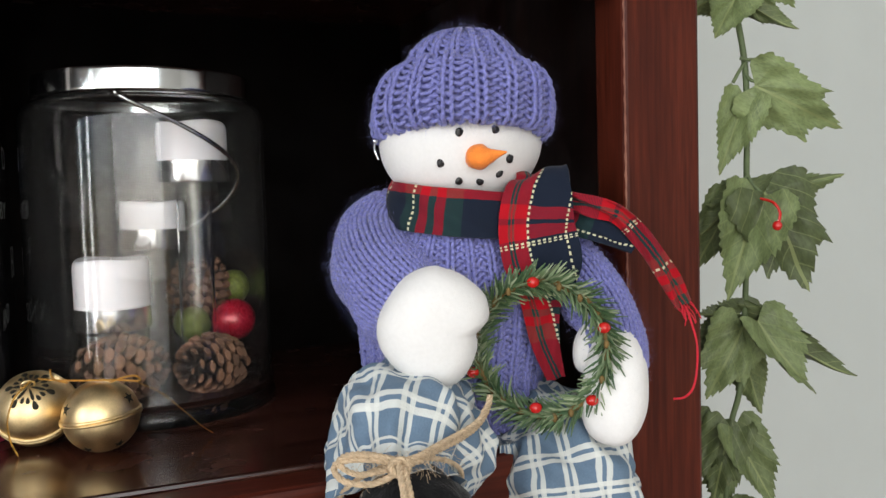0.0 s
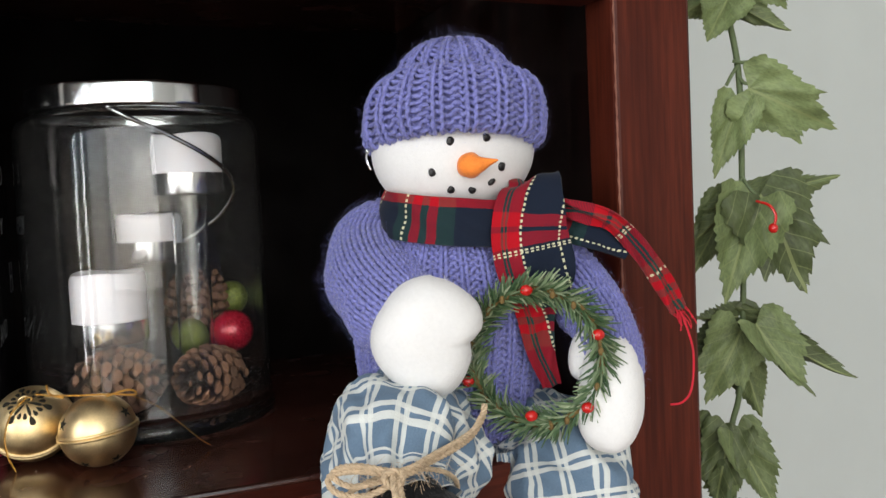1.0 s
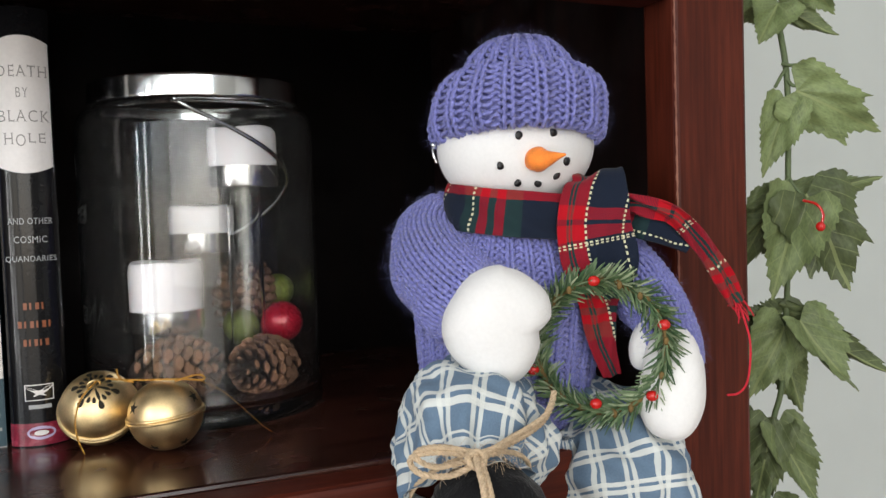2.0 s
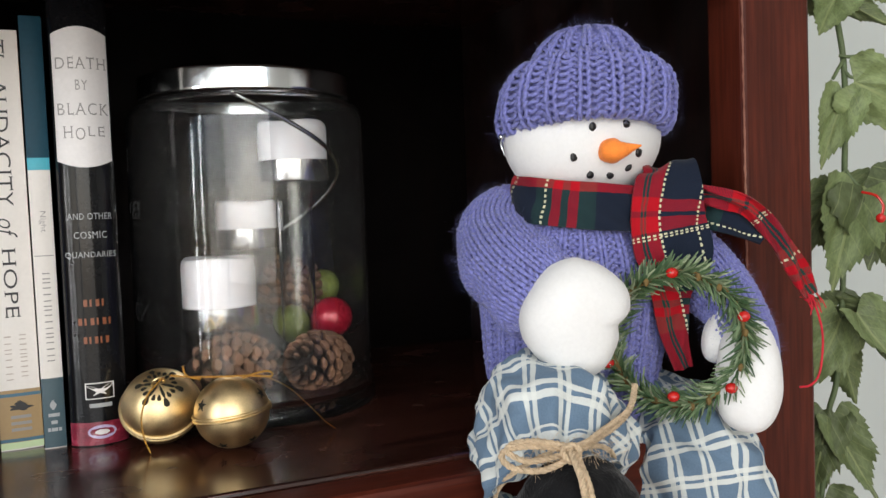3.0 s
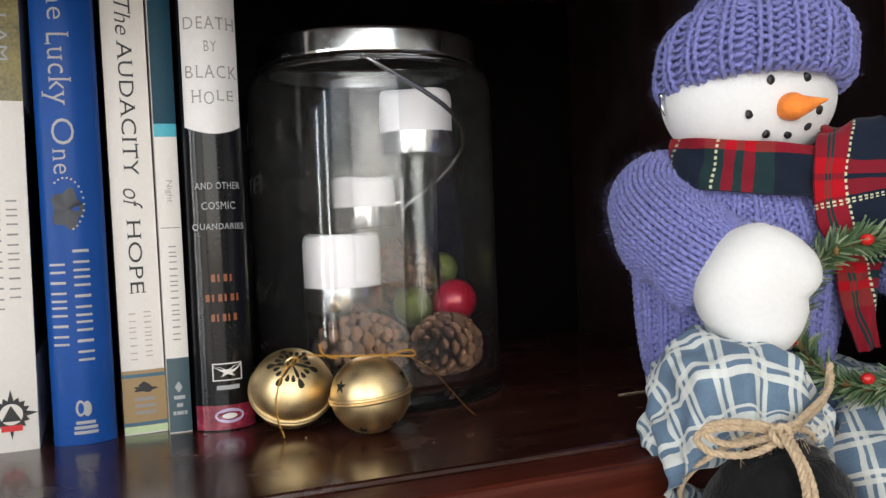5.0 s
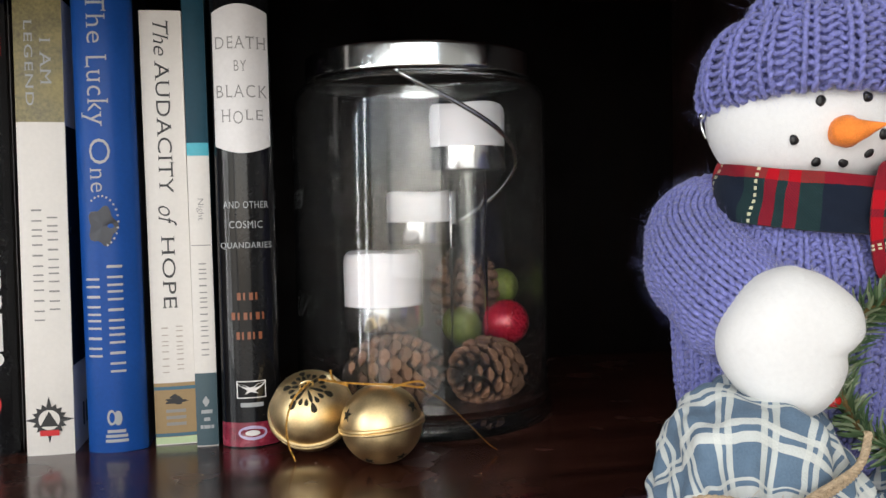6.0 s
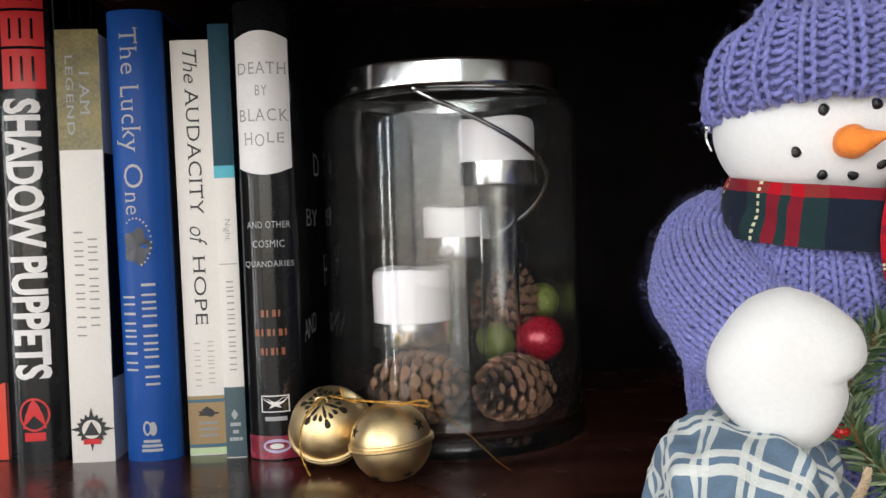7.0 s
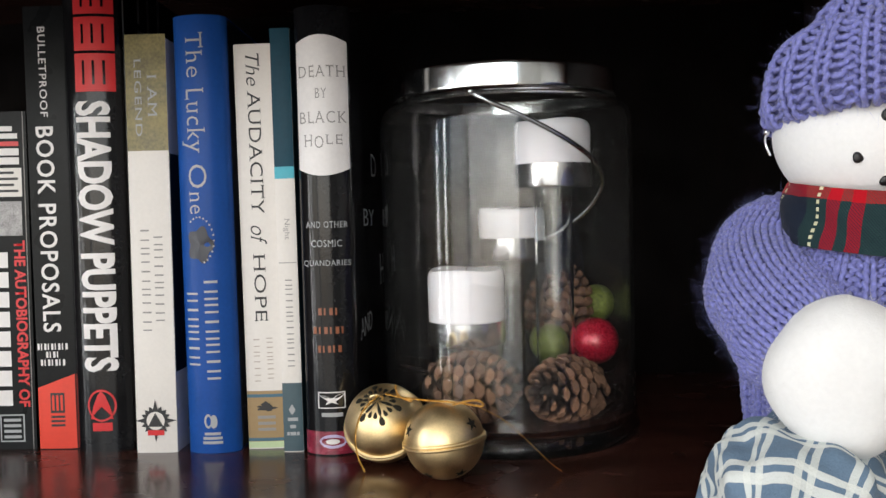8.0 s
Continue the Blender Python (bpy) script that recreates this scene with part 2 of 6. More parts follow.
pale_tips(M_CONE)
M_CONE_DARK = mat("pine_cone_core", (0.014, 0.008, 0.005), 0.85, 0, 150, 0.4)
M_RED_BALL = mat("red_bauble", (0.27, 0.004, 0.018), 0.28, 0.3, 900, 0.35, coat=0.5, bump=0.2, bump_scale=1200)
M_GREEN_BALL = mat("green_glitter", (0.125, 0.15, 0.03), 0.4, 0.4, 700, 0.8, bump=1.0, bump_scale=1300)
M_LEAF = mat("silk_leaf", (0.125, 0.160, 0.068), 0.5, 0, 2.2, 0.45, bump=0.25, bump_scale=60, spec=0.3, per_object=0.45)


def veined(m):
    """Pale midrib and slanting side veins, in the leaf's own measures."""
    n, l = m.node_tree.nodes, m.node_tree.links
    b = n["Principled BSDF"]
    tc, sep = n.new("ShaderNodeTexCoord"), n.new("ShaderNodeSeparateXYZ")
    l.new(tc.outputs["Object"], sep.inputs[0])
    side = n.new("ShaderNodeMath")
    side.operation = "ABSOLUTE"
    l.new(sep.outputs[0], side.inputs[0])
    slant = n.new("ShaderNodeMath")
    slant.operation = "MULTIPLY_ADD"
    slant.inputs[1].default_value = -0.42
    l.new(side.outputs[0], slant.inputs[0])
    l.new(sep.outputs[1], slant.inputs[2])
    ribs = stripes(n, l, slant.outputs[0], 0.17, [(0.0, 0.07)])
    mid = n.new("ShaderNodeMath")
    mid.operation = "LESS_THAN"
    mid.inputs[1].default_value = 0.035
    l.new(side.outputs[0], mid.inputs[0])
    both = n.new("ShaderNodeMath")
    both.operation = "MAXIMUM"
    l.new(scaled(n, l, ribs, 0.45), both.inputs[0])
    l.new(scaled(n, l, mid.outputs[0], 0.75), both.inputs[1])
    old = b.inputs["Base Color"].links[0].from_socket
    l.new(mixed(n, l, both.outputs[0], old, (0.24, 0.28, 0.12)), b.inputs["Base Color"])


veined(M_LEAF)
M_STEM = mat("vine_stem", (0.10, 0.14, 0.06), 0.6, 0, 120, 0.3)


def glass(name, rough=0.0, ior=1.45, tint=(1, 1, 1)):
    m = mat(name, tint, rough, 0, 10, 0.0, trans=1.0)
    m.node_tree.nodes["Principled BSDF"].inputs["IOR"].default_value = ior
    return m


def hazed(m, share):
    """A thin even film over a clear surface: dust, and the room's broad pale reflection put in as diffuse colour."""
    n, l = m.node_tree.nodes, m.node_tree.links
    film, mix = n.new("ShaderNodeBsdfDiffuse"), n.new("ShaderNodeMixShader")
    film.inputs["Color"].default_value = (0.75, 0.75, 0.74, 1)
    spots = n.new("ShaderNodeTexNoise")
    spots.inputs["Scale"].default_value, spots.inputs["Detail"].default_value = 35, 5
    amount = scaled(n, l, spots.outputs[0], share * 2)
    l.new(amount, mix.inputs[0])
    l.new(n["Principled BSDF"].outputs[0], mix.inputs[1])
    l.new(film.outputs[0], mix.inputs[2])
    l.new(mix.outputs[0], n["Material Output"].inputs["Surface"])
    return m


M_JAR = hazed(glass("hazed_clear_glass", 0.0, 1.40, (0.96, 0.97, 0.97)), 0.004)
M_GLASS = glass("clear_glass", 0.0, 1.45, (0.94, 0.955, 0.955))


# ---- mesh building ----
class Buf:
    """Collects grids of points into one mesh, with a material and a UV in metres."""

    def __init__(self):
        self.v, self.f, self.m, self.uv, self.count = [], [], [], [], 0

    def grid(self, pts, mi=0, wrap=True, uv=None, flip=False):
        pts = np.asarray(pts, float)
        nv, nu = pts.shape[:2]
        if uv is None:
            uu = np.linspace(0, 1, nu + (1 if wrap else 0))
            vv = np.linspace(0, 1, nv)
            uv = np.stack(np.meshgrid(uu, vv), -1) * 0.1
        base = self.count
        self.v.append(pts.reshape(-1, 3))
        self.count += nv * nu
        cols = nu if wrap else nu - 1
        i, j = np.meshgrid(np.arange(nv - 1), np.arange(cols), indexing="ij")
        j2 = (j + 1) % nu
        quad = np.stack([i * nu + j, i * nu + j2, (i + 1) * nu + j2, (i + 1) * nu + j], -1).reshape(-1, 4) + base
        jn = j + 1 if wrap else j2
        uvq = np.stack([uv[i, j], uv[i, jn], uv[i + 1, jn], uv[i + 1, j]], -2).reshape(-1, 4, 2)
        if flip:
            quad, uvq = quad[:, ::-1], uvq[:, ::-1]
        self.f.append(quad)
        self.uv.append(uvq)
        self.m.append(np.full(len(quad), mi))

    def mesh(self, name, mats, smooth=True, sharp=0.0):
        me = bpy.data.meshes.new(name)
        v, f = np.concatenate(self.v), np.concatenate(self.f)
        me.from_pydata(v.tolist(), [], f.tolist())
        for m in mats:
            me.materials.append(m)
        me.polygons.foreach_set("material_index", np.concatenate(self.m).astype(np.int32))
        me.polygons.foreach_set("use_smooth", np.full(len(f), smooth))
        lay = me.uv_layers.new(name="UVMap")
        lay.data.foreach_set("uv", np.concatenate(self.uv).reshape(-1).astype(np.float32))
        me.update()
        if sharp:
            me.set_sharp_from_angle(angle=radians(sharp))
        return me


def spline(pts, n):
    """n points on a smooth curve through pts (any number of columns)."""
    p = np.asarray(pts, float)
    p = np.vstack([2 * p[0] - p[1], p, 2 * p[-1] - p[-2]])
    t = np.linspace(0, len(p) - 3 - 1e-9, n)
    k = t.astype(int)
    x = (t - k)[:, None]
    a, b, c, d = p[k], p[k + 1], p[k + 2], p[k + 3]
    return 0.5 * (2 * b + (c - a) * x + (2 * a - 5 * b + 4 * c - d) * x * x + (3 * b - a - 3 * c + d) * x ** 3)


def frames(path, up=(0, 0, 1)):
    """Tangent and two side vectors along a path, carried without twist."""
    tg = np.gradient(path, axis=0)
    tg /= np.linalg.norm(tg, axis=1)[:, None]
    side = np.cross(tg[0], up)
    if np.linalg.norm(side) < 1e-4:
        side = np.cross(tg[0], (1, 0, 0))
    out = []
    for t in tg:
        side = side - t * (side @ t)
        side = side / np.linalg.norm(side)
        out.append(side.copy())
    a = np.array(out)
    return tg, a, np.cross(tg, a)


def tube(path, radius, nu=12, squash=1.0, relief=None, up=(0, 0, 1)):
    """Points of a tube; radius: one number or one a point; relief(s, angle) adds to it. Also its UV in metres."""
    path = np.asarray(path, float)
    _, a, b = frames(path, up)
    r = np.broadcast_to(np.asarray(radius, float), (len(path),))
    s = np.concatenate([[0], np.cumsum(np.linalg.norm(np.diff(path, axis=0), axis=1))])
    th = np.linspace(0, 2 * np.pi, nu, endpoint=False)
    rr = r[:, None] + (relief(s[:, None], th[None, :]) if relief else 0)
    pts = path[:, None] + rr[..., None] * (np.cos(th)[None, :, None] * a[:, None] + squash * np.sin(th)[None, :, None] * b[:, None])
    uu = np.linspace(0, 2 * np.pi * float(np.mean(r)), nu + 1)
    uv = np.stack(np.broadcast_arrays(uu[None, :], s[:, None]), -1)
    return pts, uv


def turned(profile, centre=(0, 0, 0), nu=48, sx=1.0, sy=1.0):
    """Points of a surface of revolution from (radius, height) pairs."""
    p = np.asarray(profile, float)
    th = np.linspace(0, 2 * np.pi, nu, endpoint=False)
    x = p[:, 0][:, None] * np.cos(th) * sx + centre[0]
    y = p[:, 0][:, None] * np.sin(th) * sy + centre[1]
    z = np.broadcast_to(p[:, 1][:, None] + centre[2], x.shape)
    return np.stack([x, y, z], -1)


def ball(centre, rx, ry=None, rz=None, nu=24, nv=14):
    t = np.linspace(-np.pi / 2, np.pi / 2, nv)
    pts = turned(np.stack([np.maximum(np.cos(t), 1e-4), np.sin(t)], -1), (0, 0, 0), nu)
    return pts * np.array([rx, ry or rx, rz or rx]) + np.array(centre)


def link(name, me, parent=None, label="", m=None):
    ob = new(name, me)
    if parent is not None:
        ob.parent = parent
    if m is not None:
        ob.matrix_local = m
    if label:
        tagged(ob, label)
    return ob


def thing(name, label, category, m=None, group="", kind=""):
    ob = new(name)
    ob.empty_display_size = 0.02
    if m is not None:
        ob.matrix_world = m
    return tagged(ob, label, category, group, kind)


def part_grid(name, grids, material, parent, label="", smooth=True, m=None):
    """One mesh part from (points, wrap[, uv]) grids."""
    b = Buf()
    for g in grids:
        b.grid(g[0], 0, g[1], g[2] if len(g) > 2 else None)
    return link(name, b.mesh(name, [material], smooth, 0.0 if material.name == "periwinkle_yarn" else 38.0), parent, label, m)


def box_mesh(name, lo, hi, material, bevel=0.002, seg=2):
    bm = bmesh.new()
    bmesh.ops.create_cube(bm, size=1)
    for v in bm.verts:
        v.co = Vector([(a + b) / 2 + c * (b - a) for a, b, c in zip(lo, hi, v.co)])
    if bevel:
        bmesh.ops.bevel(bm, geom=list(bm.edges), offset=bevel, segments=seg, affect="EDGES", profile=0.5)
    me = bpy.data.meshes.new(name)
    bm.to_mesh(me)
    bm.free()
    me.materials.append(material)
    return me


def structure(name, lo, hi, material, label, category, bevel=0.0):
    return tagged(link(name, box_mesh(name, lo, hi, material, bevel)), label, category, kind="structure")


# ---- the room ----
structure("floor", (-1.6, -1.9, -0.05), (1.8, 0.86, 0.0), M_FLOOR, "brown wooden floor of the room", "floor")
structure("ceiling", (-1.6, -1.9, 2.5), (1.8, 0.86, 2.55), M_CEIL, "plain white painted ceiling", "ceiling")
structure("wall_north", (-1.6, 0.80, 0.0), (1.8, 0.86, 2.5), M_WALL, "pale grey-green painted wall behind the bookcase", "wall")
structure("wall_east", (1.7, -1.8, 0.0), (1.8, 0.80, 2.5), M_ROOM, "pale painted side wall", "wall")


def wall_with_window(name, axis, at, thick, lo, hi, win, label, paint_):
    """A wall across `axis` built round one real opening; win: lo, hi along the wall, sill and head."""
    a0, a1, z0, z1 = win
    pieces = ((lo, a0, 0, 2.5), (a1, hi, 0, 2.5), (a0, a1, 0, z0), (a0, a1, z1, 2.5))
    bm = bmesh.new()
    for p0, p1, q0, q1 in pieces:
        r = bmesh.ops.create_cube(bm, size=1)
        for v in r["verts"]:
            along, out, z = (p0 + p1) / 2 + v.co.x * (p1 - p0), at + thick / 2 + v.co.y * thick, (q0 + q1) / 2 + v.co.z * (q1 - q0)
            v.co = Vector((along, out, z)) if axis == "y" else Vector((out, along, z))
    me = bpy.data.meshes.new(name)
    bm.to_mesh(me)
    bm.free()
    me.materials.append(paint_)
    return tagged(link(name, me), label, "wall", kind="structure")


wall_with_window("wall_south", "y", -1.9, 0.1, -1.6, 1.8, (-1.5, 0.6, 0.10, 2.22), "pale painted wall with a wide tall window", M_ROOM)
wall_with_window("wall_west", "x", -1.6, 0.1, -1.8, 0.80, (-1.62, -0.05, 0.30, 2.20), "unseen wall with tall windows, browned to dim reflections", M_SHADE_WALL)

# ---- the bookcase ----
X0, X1, YF, YB, SHELF = -0.62, 0.303, 0.4155, 0.755, 1.0
case = thing("bookcase", "dark mahogany-stained wooden bookcase with a face frame", "bookcase", pose(-0.15, 0.55, 0))
case_inv = case.matrix_world.inverted()


def case_part(name, lo, hi, material, bevel=0.0015, label=""):
    ob = link(name, box_mesh(name, lo, hi, material, bevel), case, label)
    ob.matrix_parent_inverse = case_inv
    return ob


case_part("shelf", (X0, 0.4410, 0.978), (0.3215, YB, SHELF), M_SHELF, 0.0018, "dark glossy shelf board")
case_part("shelf", (X0, 0.4410, 1.262), (0.3215, YB, 1.284), M_SHELF)
case_part("shelf", (X0, 0.4410, 0.60), (0.3215, YB, 0.622), M_SHELF)
case_part("rail", (X0, YF + 0.0005, 0.925), (X1 - 0.0005, 0.4405, 0.9985), M_RAIL, 0.003, "reddish-brown rail below the shelf")
case_part("rail", (X0, YF + 0.0005, 1.2120), (X1 - 0.0005, 0.4405, 1.2835), M_RAIL, 0.003)
case_part("rail", (X0, YF + 0.0005, 1.83), (X1 - 0.0005, 0.4405, 1.90), M_RAIL, 0.003)
case_part("stile", (X1, YF, 0.02), (0.3485, 0.4405, 1.90), M_STILE, 0.0022, "reddish-brown upright face-frame post")
case_part("stile", (X0 - 0.05, YF, 0.02), (X0 - 0.0005, 0.4405, 1.90), M_STILE, 0.0022)
case_part("side_panel", (0.322, 0.441, 0.02), (0.346, YB, 1.90), M_SIDE_SHADE, 0.001)
case_part("side_panel", (X0 - 0.045, 0.441, 0.02), (X0 - 0.001, YB, 1.90), M_INSIDE_SHADE, 0.001)
case_part("back_panel", (X0 - 0.045, YB + 0.0005, 0.02), (0.346, 0.767, 1.90), M_INSIDE_SHADE, 0.0)
# Thin pale strip of uneven width: the bevel's highlight put in as colour.
edge_line = np.array([(X1 + 0.0008 + 0.00010 * math.sin(k * 2.1), YF + 0.0008 + 0.00010 * math.sin(k * 3.7), 0.93 + 0.003 * k) for k in range(107)])
edge_r = [0.00035 + 0.00030 * max(0.0, noise.noise(Vector((k * 0.19, 3.0, 0.0)))) + 0.00012 * (k % 3) for k in range(107)]
case_highlight = part_grid("edge_highlight", [(tube(edge_line, edge_r, 8)[0], True)], M_EDGE_HIGHLIGHT, case, "pale highlight painted along the front edge of the post")
case_highlight.matrix_parent_inverse = case_inv
case_part("top", (X0 - 0.07, 0.40, 1.9005), (0.366, 0.775, 1.93), M_RAIL, 0.004)
case_part("plinth", (X0 - 0.045, 0.43, 0.0), (0.346, YB, 0.0195), M_RAIL, 0.002)

# ---- books ----
def paint(name, colour, rough=0.35, vary=0.06, **kw):
    return mat(name, colour, rough, 0, 60, vary, bump=0.06, bump_scale=600, **kw)


P_BLACK = paint("black_jacket", (0.007, 0.007, 0.008), 0.12, 0.25, spec=0.28)
P_BLACK_MATT = paint("black_paper_cover", (0.010, 0.011, 0.012), 0.30, 0.25, spec=0.12)
P_WHITE = paint("white_print", (0.74, 0.71, 0.70), 0.45)
P_CREAM = paint("cream_cover", (0.70, 0.66, 0.62), 0.5, 0.05)
P_BLUE = paint("blue_jacket", (0.010, 0.066, 0.285), 0.33, 0.10, spec=0.16)
P_NAVY = paint("dark_navy_cover", (0.006, 0.009, 0.022), 0.35, 0.2)
P_TEAL = paint("teal_cover", (0.010, 0.050, 0.078), 0.4, 0.1, spec=0.15)
P_CYAN = paint("cyan_band", (0.05, 0.38, 0.48), 0.45)
P_SLATE = paint("slate_band", (0.045, 0.085, 0.105), 0.45)
P_TAN = paint("tan_band", (0.32, 0.215, 0.10), 0.5)
P_STRIPE = paint("blue_stripe", (0.05, 0.13, 0.19), 0.5)
P_LIME = paint("pale_green_edge", (0.50, 0.62, 0.36), 0.5)
P_RED = paint("bright_red_print", (0.62, 0.018, 0.022), 0.4)
P_ORANGE_RED = paint("orange_red_band", (0.72, 0.045, 0.020), 0.45)
P_INK = paint("black_ink", (0.02, 0.02, 0.022), 0.5)
P_GREY_INK = paint("grey_ink", (0.26, 0.25, 0.24), 0.5)
P_TAN_INK = paint("taupe_ink", (0.42, 0.36, 0.31), 0.5)
P_ORANGE_INK = paint("orange_ink", (0.24, 0.070, 0.026), 0.45)
P_PALE_INK = paint("pale_ink", (0.36, 0.37, 0.38), 0.45)
P_PAGES = mat("paper_pages", (0.66, 0.62, 0.54), 0.9, 0, 30, 0.1, bump=0.8, bump_scale=900, stretch=(12, 1, 0.3))
P_OLIVE = mat("olive_gold_cover", (0.19, 0.155, 0.055), 0.4, 0, 75, 0.65, bump=0.1, bump_scale=500)
P_GALAXY = mat("red_galaxy_print", (0.23, 0.022, 0.045), 0.25, 0, 180, 0.6, coat=0.4)
P_LILAC = paint("lilac_glow_print", (0.50, 0.42, 0.62), 0.25)
P_GREY_PHOTO = mat("grey_photo_print", (0.30, 0.29, 0.29), 0.35, 0, 160, 0.7)
P_GREY_COVER = paint("dark_grey_print", (0.075, 0.075, 0.085), 0.4)


def flat_mesh(name, verts, faces, material, smooth=0.0):
    me = bpy.data.meshes.new(name)
    me.from_pydata([tuple(v) for v in verts], [], faces)
    me.materials.append(material)
    me.update()
    if smooth:
        me.polygons.foreach_set("use_smooth", [True] * len(me.polygons))
        me.set_sharp_from_angle(angle=radians(smooth))
    return me


def add_serifs(me, reach):
    """Lay a thin foot across the end of every stroke of flat lettering."""
    bm = bmesh.new()
    bm.from_mesh(me)
    bmesh.ops.remove_doubles(bm, verts=list(bm.verts), dist=1e-5)
    feet = []
    for e in bm.edges:
        if not e.is_boundary or not 0.02 < e.calc_length() < 0.15:
            continue
        d = (e.verts[1].co - e.verts[0].co).normalized()
        ways = []
        for v in e.verts:
            for o in v.link_edges:
                if o is not e and o.is_boundary and o.calc_length() > 1.2 * e.calc_length():
                    w = (o.other_vert(v).co - v.co).normalized()
                    if abs(w.dot(d)) < 0.50:
                        ways.append(w)
        if len(ways) == 2 and ways[0].dot(ways[1]) > 0.6:
            up = Vector((-d.y, d.x, 0))
            if up.dot(ways[0]) < 0:
                up = -up
            feet.append((e.verts[0].co - d * reach, e.verts[1].co + d * reach, up * 0.036, d * reach * 0.5))
    for a, b, up, inn in feet:
        bm.faces.new([bm.verts.new(p) for p in (a, b, b + up * 0.7, b + up - inn, a + up + inn, a + up * 0.7)])
    bmesh.ops.triangulate(bm, faces=list(bm.faces))
    bm.to_mesh(me)
    bm.free()


class Book:
    """A standing book. Local axes: x across the spine, y into the shelf, z up; the spine's crest lies at y = 0."""

    def __init__(self, label, x, y, width, height, depth, lean, back, cover, hard=False, bulge=0.0006, group="row of books"):
        self.w, self.h, self.bulge = width, height, bulge
        self.root = thing("book", label, "book", pose(x, y, SHELF, back, lean, 0), group)
        t = 0.0026 if hard else 0.0006
        n = 40
        xs = [width * i / n for i in range(n + 1)]
        outer = [(0, depth)] + [(a, self.y(a)) for a in xs] + [(width, depth)]
        inner = [(width - t, depth)] + [(min(max(a, t), width - t), self.y(a) + t) for a in reversed(xs)] + [(t, depth)]
        ring = outer + inner
        k = len(ring)
        verts = [(a, b, 0) for a, b in ring] + [(a, b, height) for a, b in ring]
        faces = [(i, (i + 1) % k, k + (i + 1) % k, k + i) for i in range(k)]
        m = len(outer)
        for i in range(m - 1):
            j = k - 1 - i
            faces.append((i, j, j - 1, i + 1))
            faces.append((k + i, k + i + 1, k + j - 1, k + j))
        me = flat_mesh("cover", verts, faces, cover, 35.0)
        self.cover = link("cover", me, self.root)
        gap = 0.003 if hard else 0.0003
        pages = box_mesh("page_block", (t + 0.0002, t + bulge + 0.001, gap), (width - t - 0.0002, depth - (0.004 if hard else 0.0005), height - gap), P_PAGES, 0)
        link("page_block", pages, self.root)
        self.layer = 0

    def y(self, x):
        q = 2 * x / self.w - 1
        return self.bulge * q * q + (0.0012 * max(0, abs(q) - 0.88) / 0.12 if self.bulge > 0.002 else 0)

    def bend(self, me, lift):
        for v in me.vertices:
            v.co.y = self.y(min(max(v.co.x, 0), self.w)) - lift
        me.update()

    def band(self, name, x0, x1, z0, z1, material, lift=0.00012, slope=0.0, label="", arch=0.0):
        """A printed area on the spine, laid on its curve. slope: how much higher its top lies at x1."""
        n = 40 if self.bulge > 0.001 and x1 - x0 > 0.006 else 6
        v, f = [], []
        for i in range(n + 1):
            x = x0 + (x1 - x0) * i / n
            q = arch * (2 * i / n - 1) ** 2
            v += [(x, self.y(x) - lift, z0 + q), (x, self.y(x) - lift, z1 + slope * i / n - q)]
        f = [(2 * i, 2 * i + 2, 2 * i + 3, 2 * i + 1) for i in range(n)]
        return link(name, flat_mesh(name, v, f, material, 60.0), self.cover, label)

    def words(self, name, text, x0, x1, z0, z1, material, down=True, lift=0.00022, shear=0.0, bold=0.0, serif=0.0, wide=1.0, side=False):
        """Raised print filling the given area of the spine; down: read from the top to the bottom; serif: the length of the
        strokes' feet; wide: the letters' spacing; side: on the cover that faces +x, where x0 and x1 count from the spine."""
        cu = bpy.data.curves.new("lettering", "FONT")
        cu.body, cu.size, cu.shear, cu.resolution_u = text, 1.0, shear, 3
        cu.offset, cu.space_character = bold, wide
        tmp = new("lettering", cu)
        dg = bpy.context.evaluated_depsgraph_get()
        me = bpy.data.meshes.new_from_object(tmp.evaluated_get(dg))
        bpy.data.objects.remove(tmp)
        if serif:
            add_serifs(me, serif)
        co = np.array([v.co[:] for v in me.vertices])
        lo, hi = co.min(0), co.max(0)
        q = (co - lo) / np.maximum(hi - lo, 1e-9)
        for v, (a, b, _) in zip(me.vertices, q):
            if down:
                v.co = (x0 + b * (x1 - x0), 0, z1 - a * (z1 - z0))
            else:
                v.co = (x0 + a * (x1 - x0), 0, z0 + b * (z1 - z0))
        me.materials.clear()
        me.materials.append(material)
        me.name = name
        if self.bulge > 0.001:
            bm = bmesh.new()
            bm.from_mesh(me)
            bmesh.ops.triangulate(bm, faces=list(bm.faces))
            for _ in range(4):
                long = [e for e in bm.edges if abs(e.verts[0].co.x - e.verts[1].co.x) > 0.0013]
                if not long:
                    break
                bmesh.ops.subdivide_edges(bm, edges=long, cuts=1)
                bmesh.ops.triangulate(bm, faces=[f for f in bm.faces if len(f.verts) > 3])
            bm.to_mesh(me)
            bm.free()
        if side:
            for v in me.vertices:
                v.co = (self.w + lift, v.co.x, v.co.z)
        else:
            self.bend(me, lift)
        return link(name, me, self.cover)

    def shape(self, name, pts, material, lift=0.0003, label=""):
        """A flat printed shape from its outline (x, z), fan-filled from its middle."""
        c = (sum(p[0] for p in pts) / len(pts), sum(p[1] for p in pts) / len(pts))
        v = [(c[0], self.y(c[0]) - lift, c[1])] + [(x, self.y(x) - lift, z) for x, z in pts]
        n = len(pts)
        f = [(0, 1 + i, 1 + (i + 1) % n) for i in range(n)]
        return link(name, flat_mesh(name, v, f, material), self.cover, label)

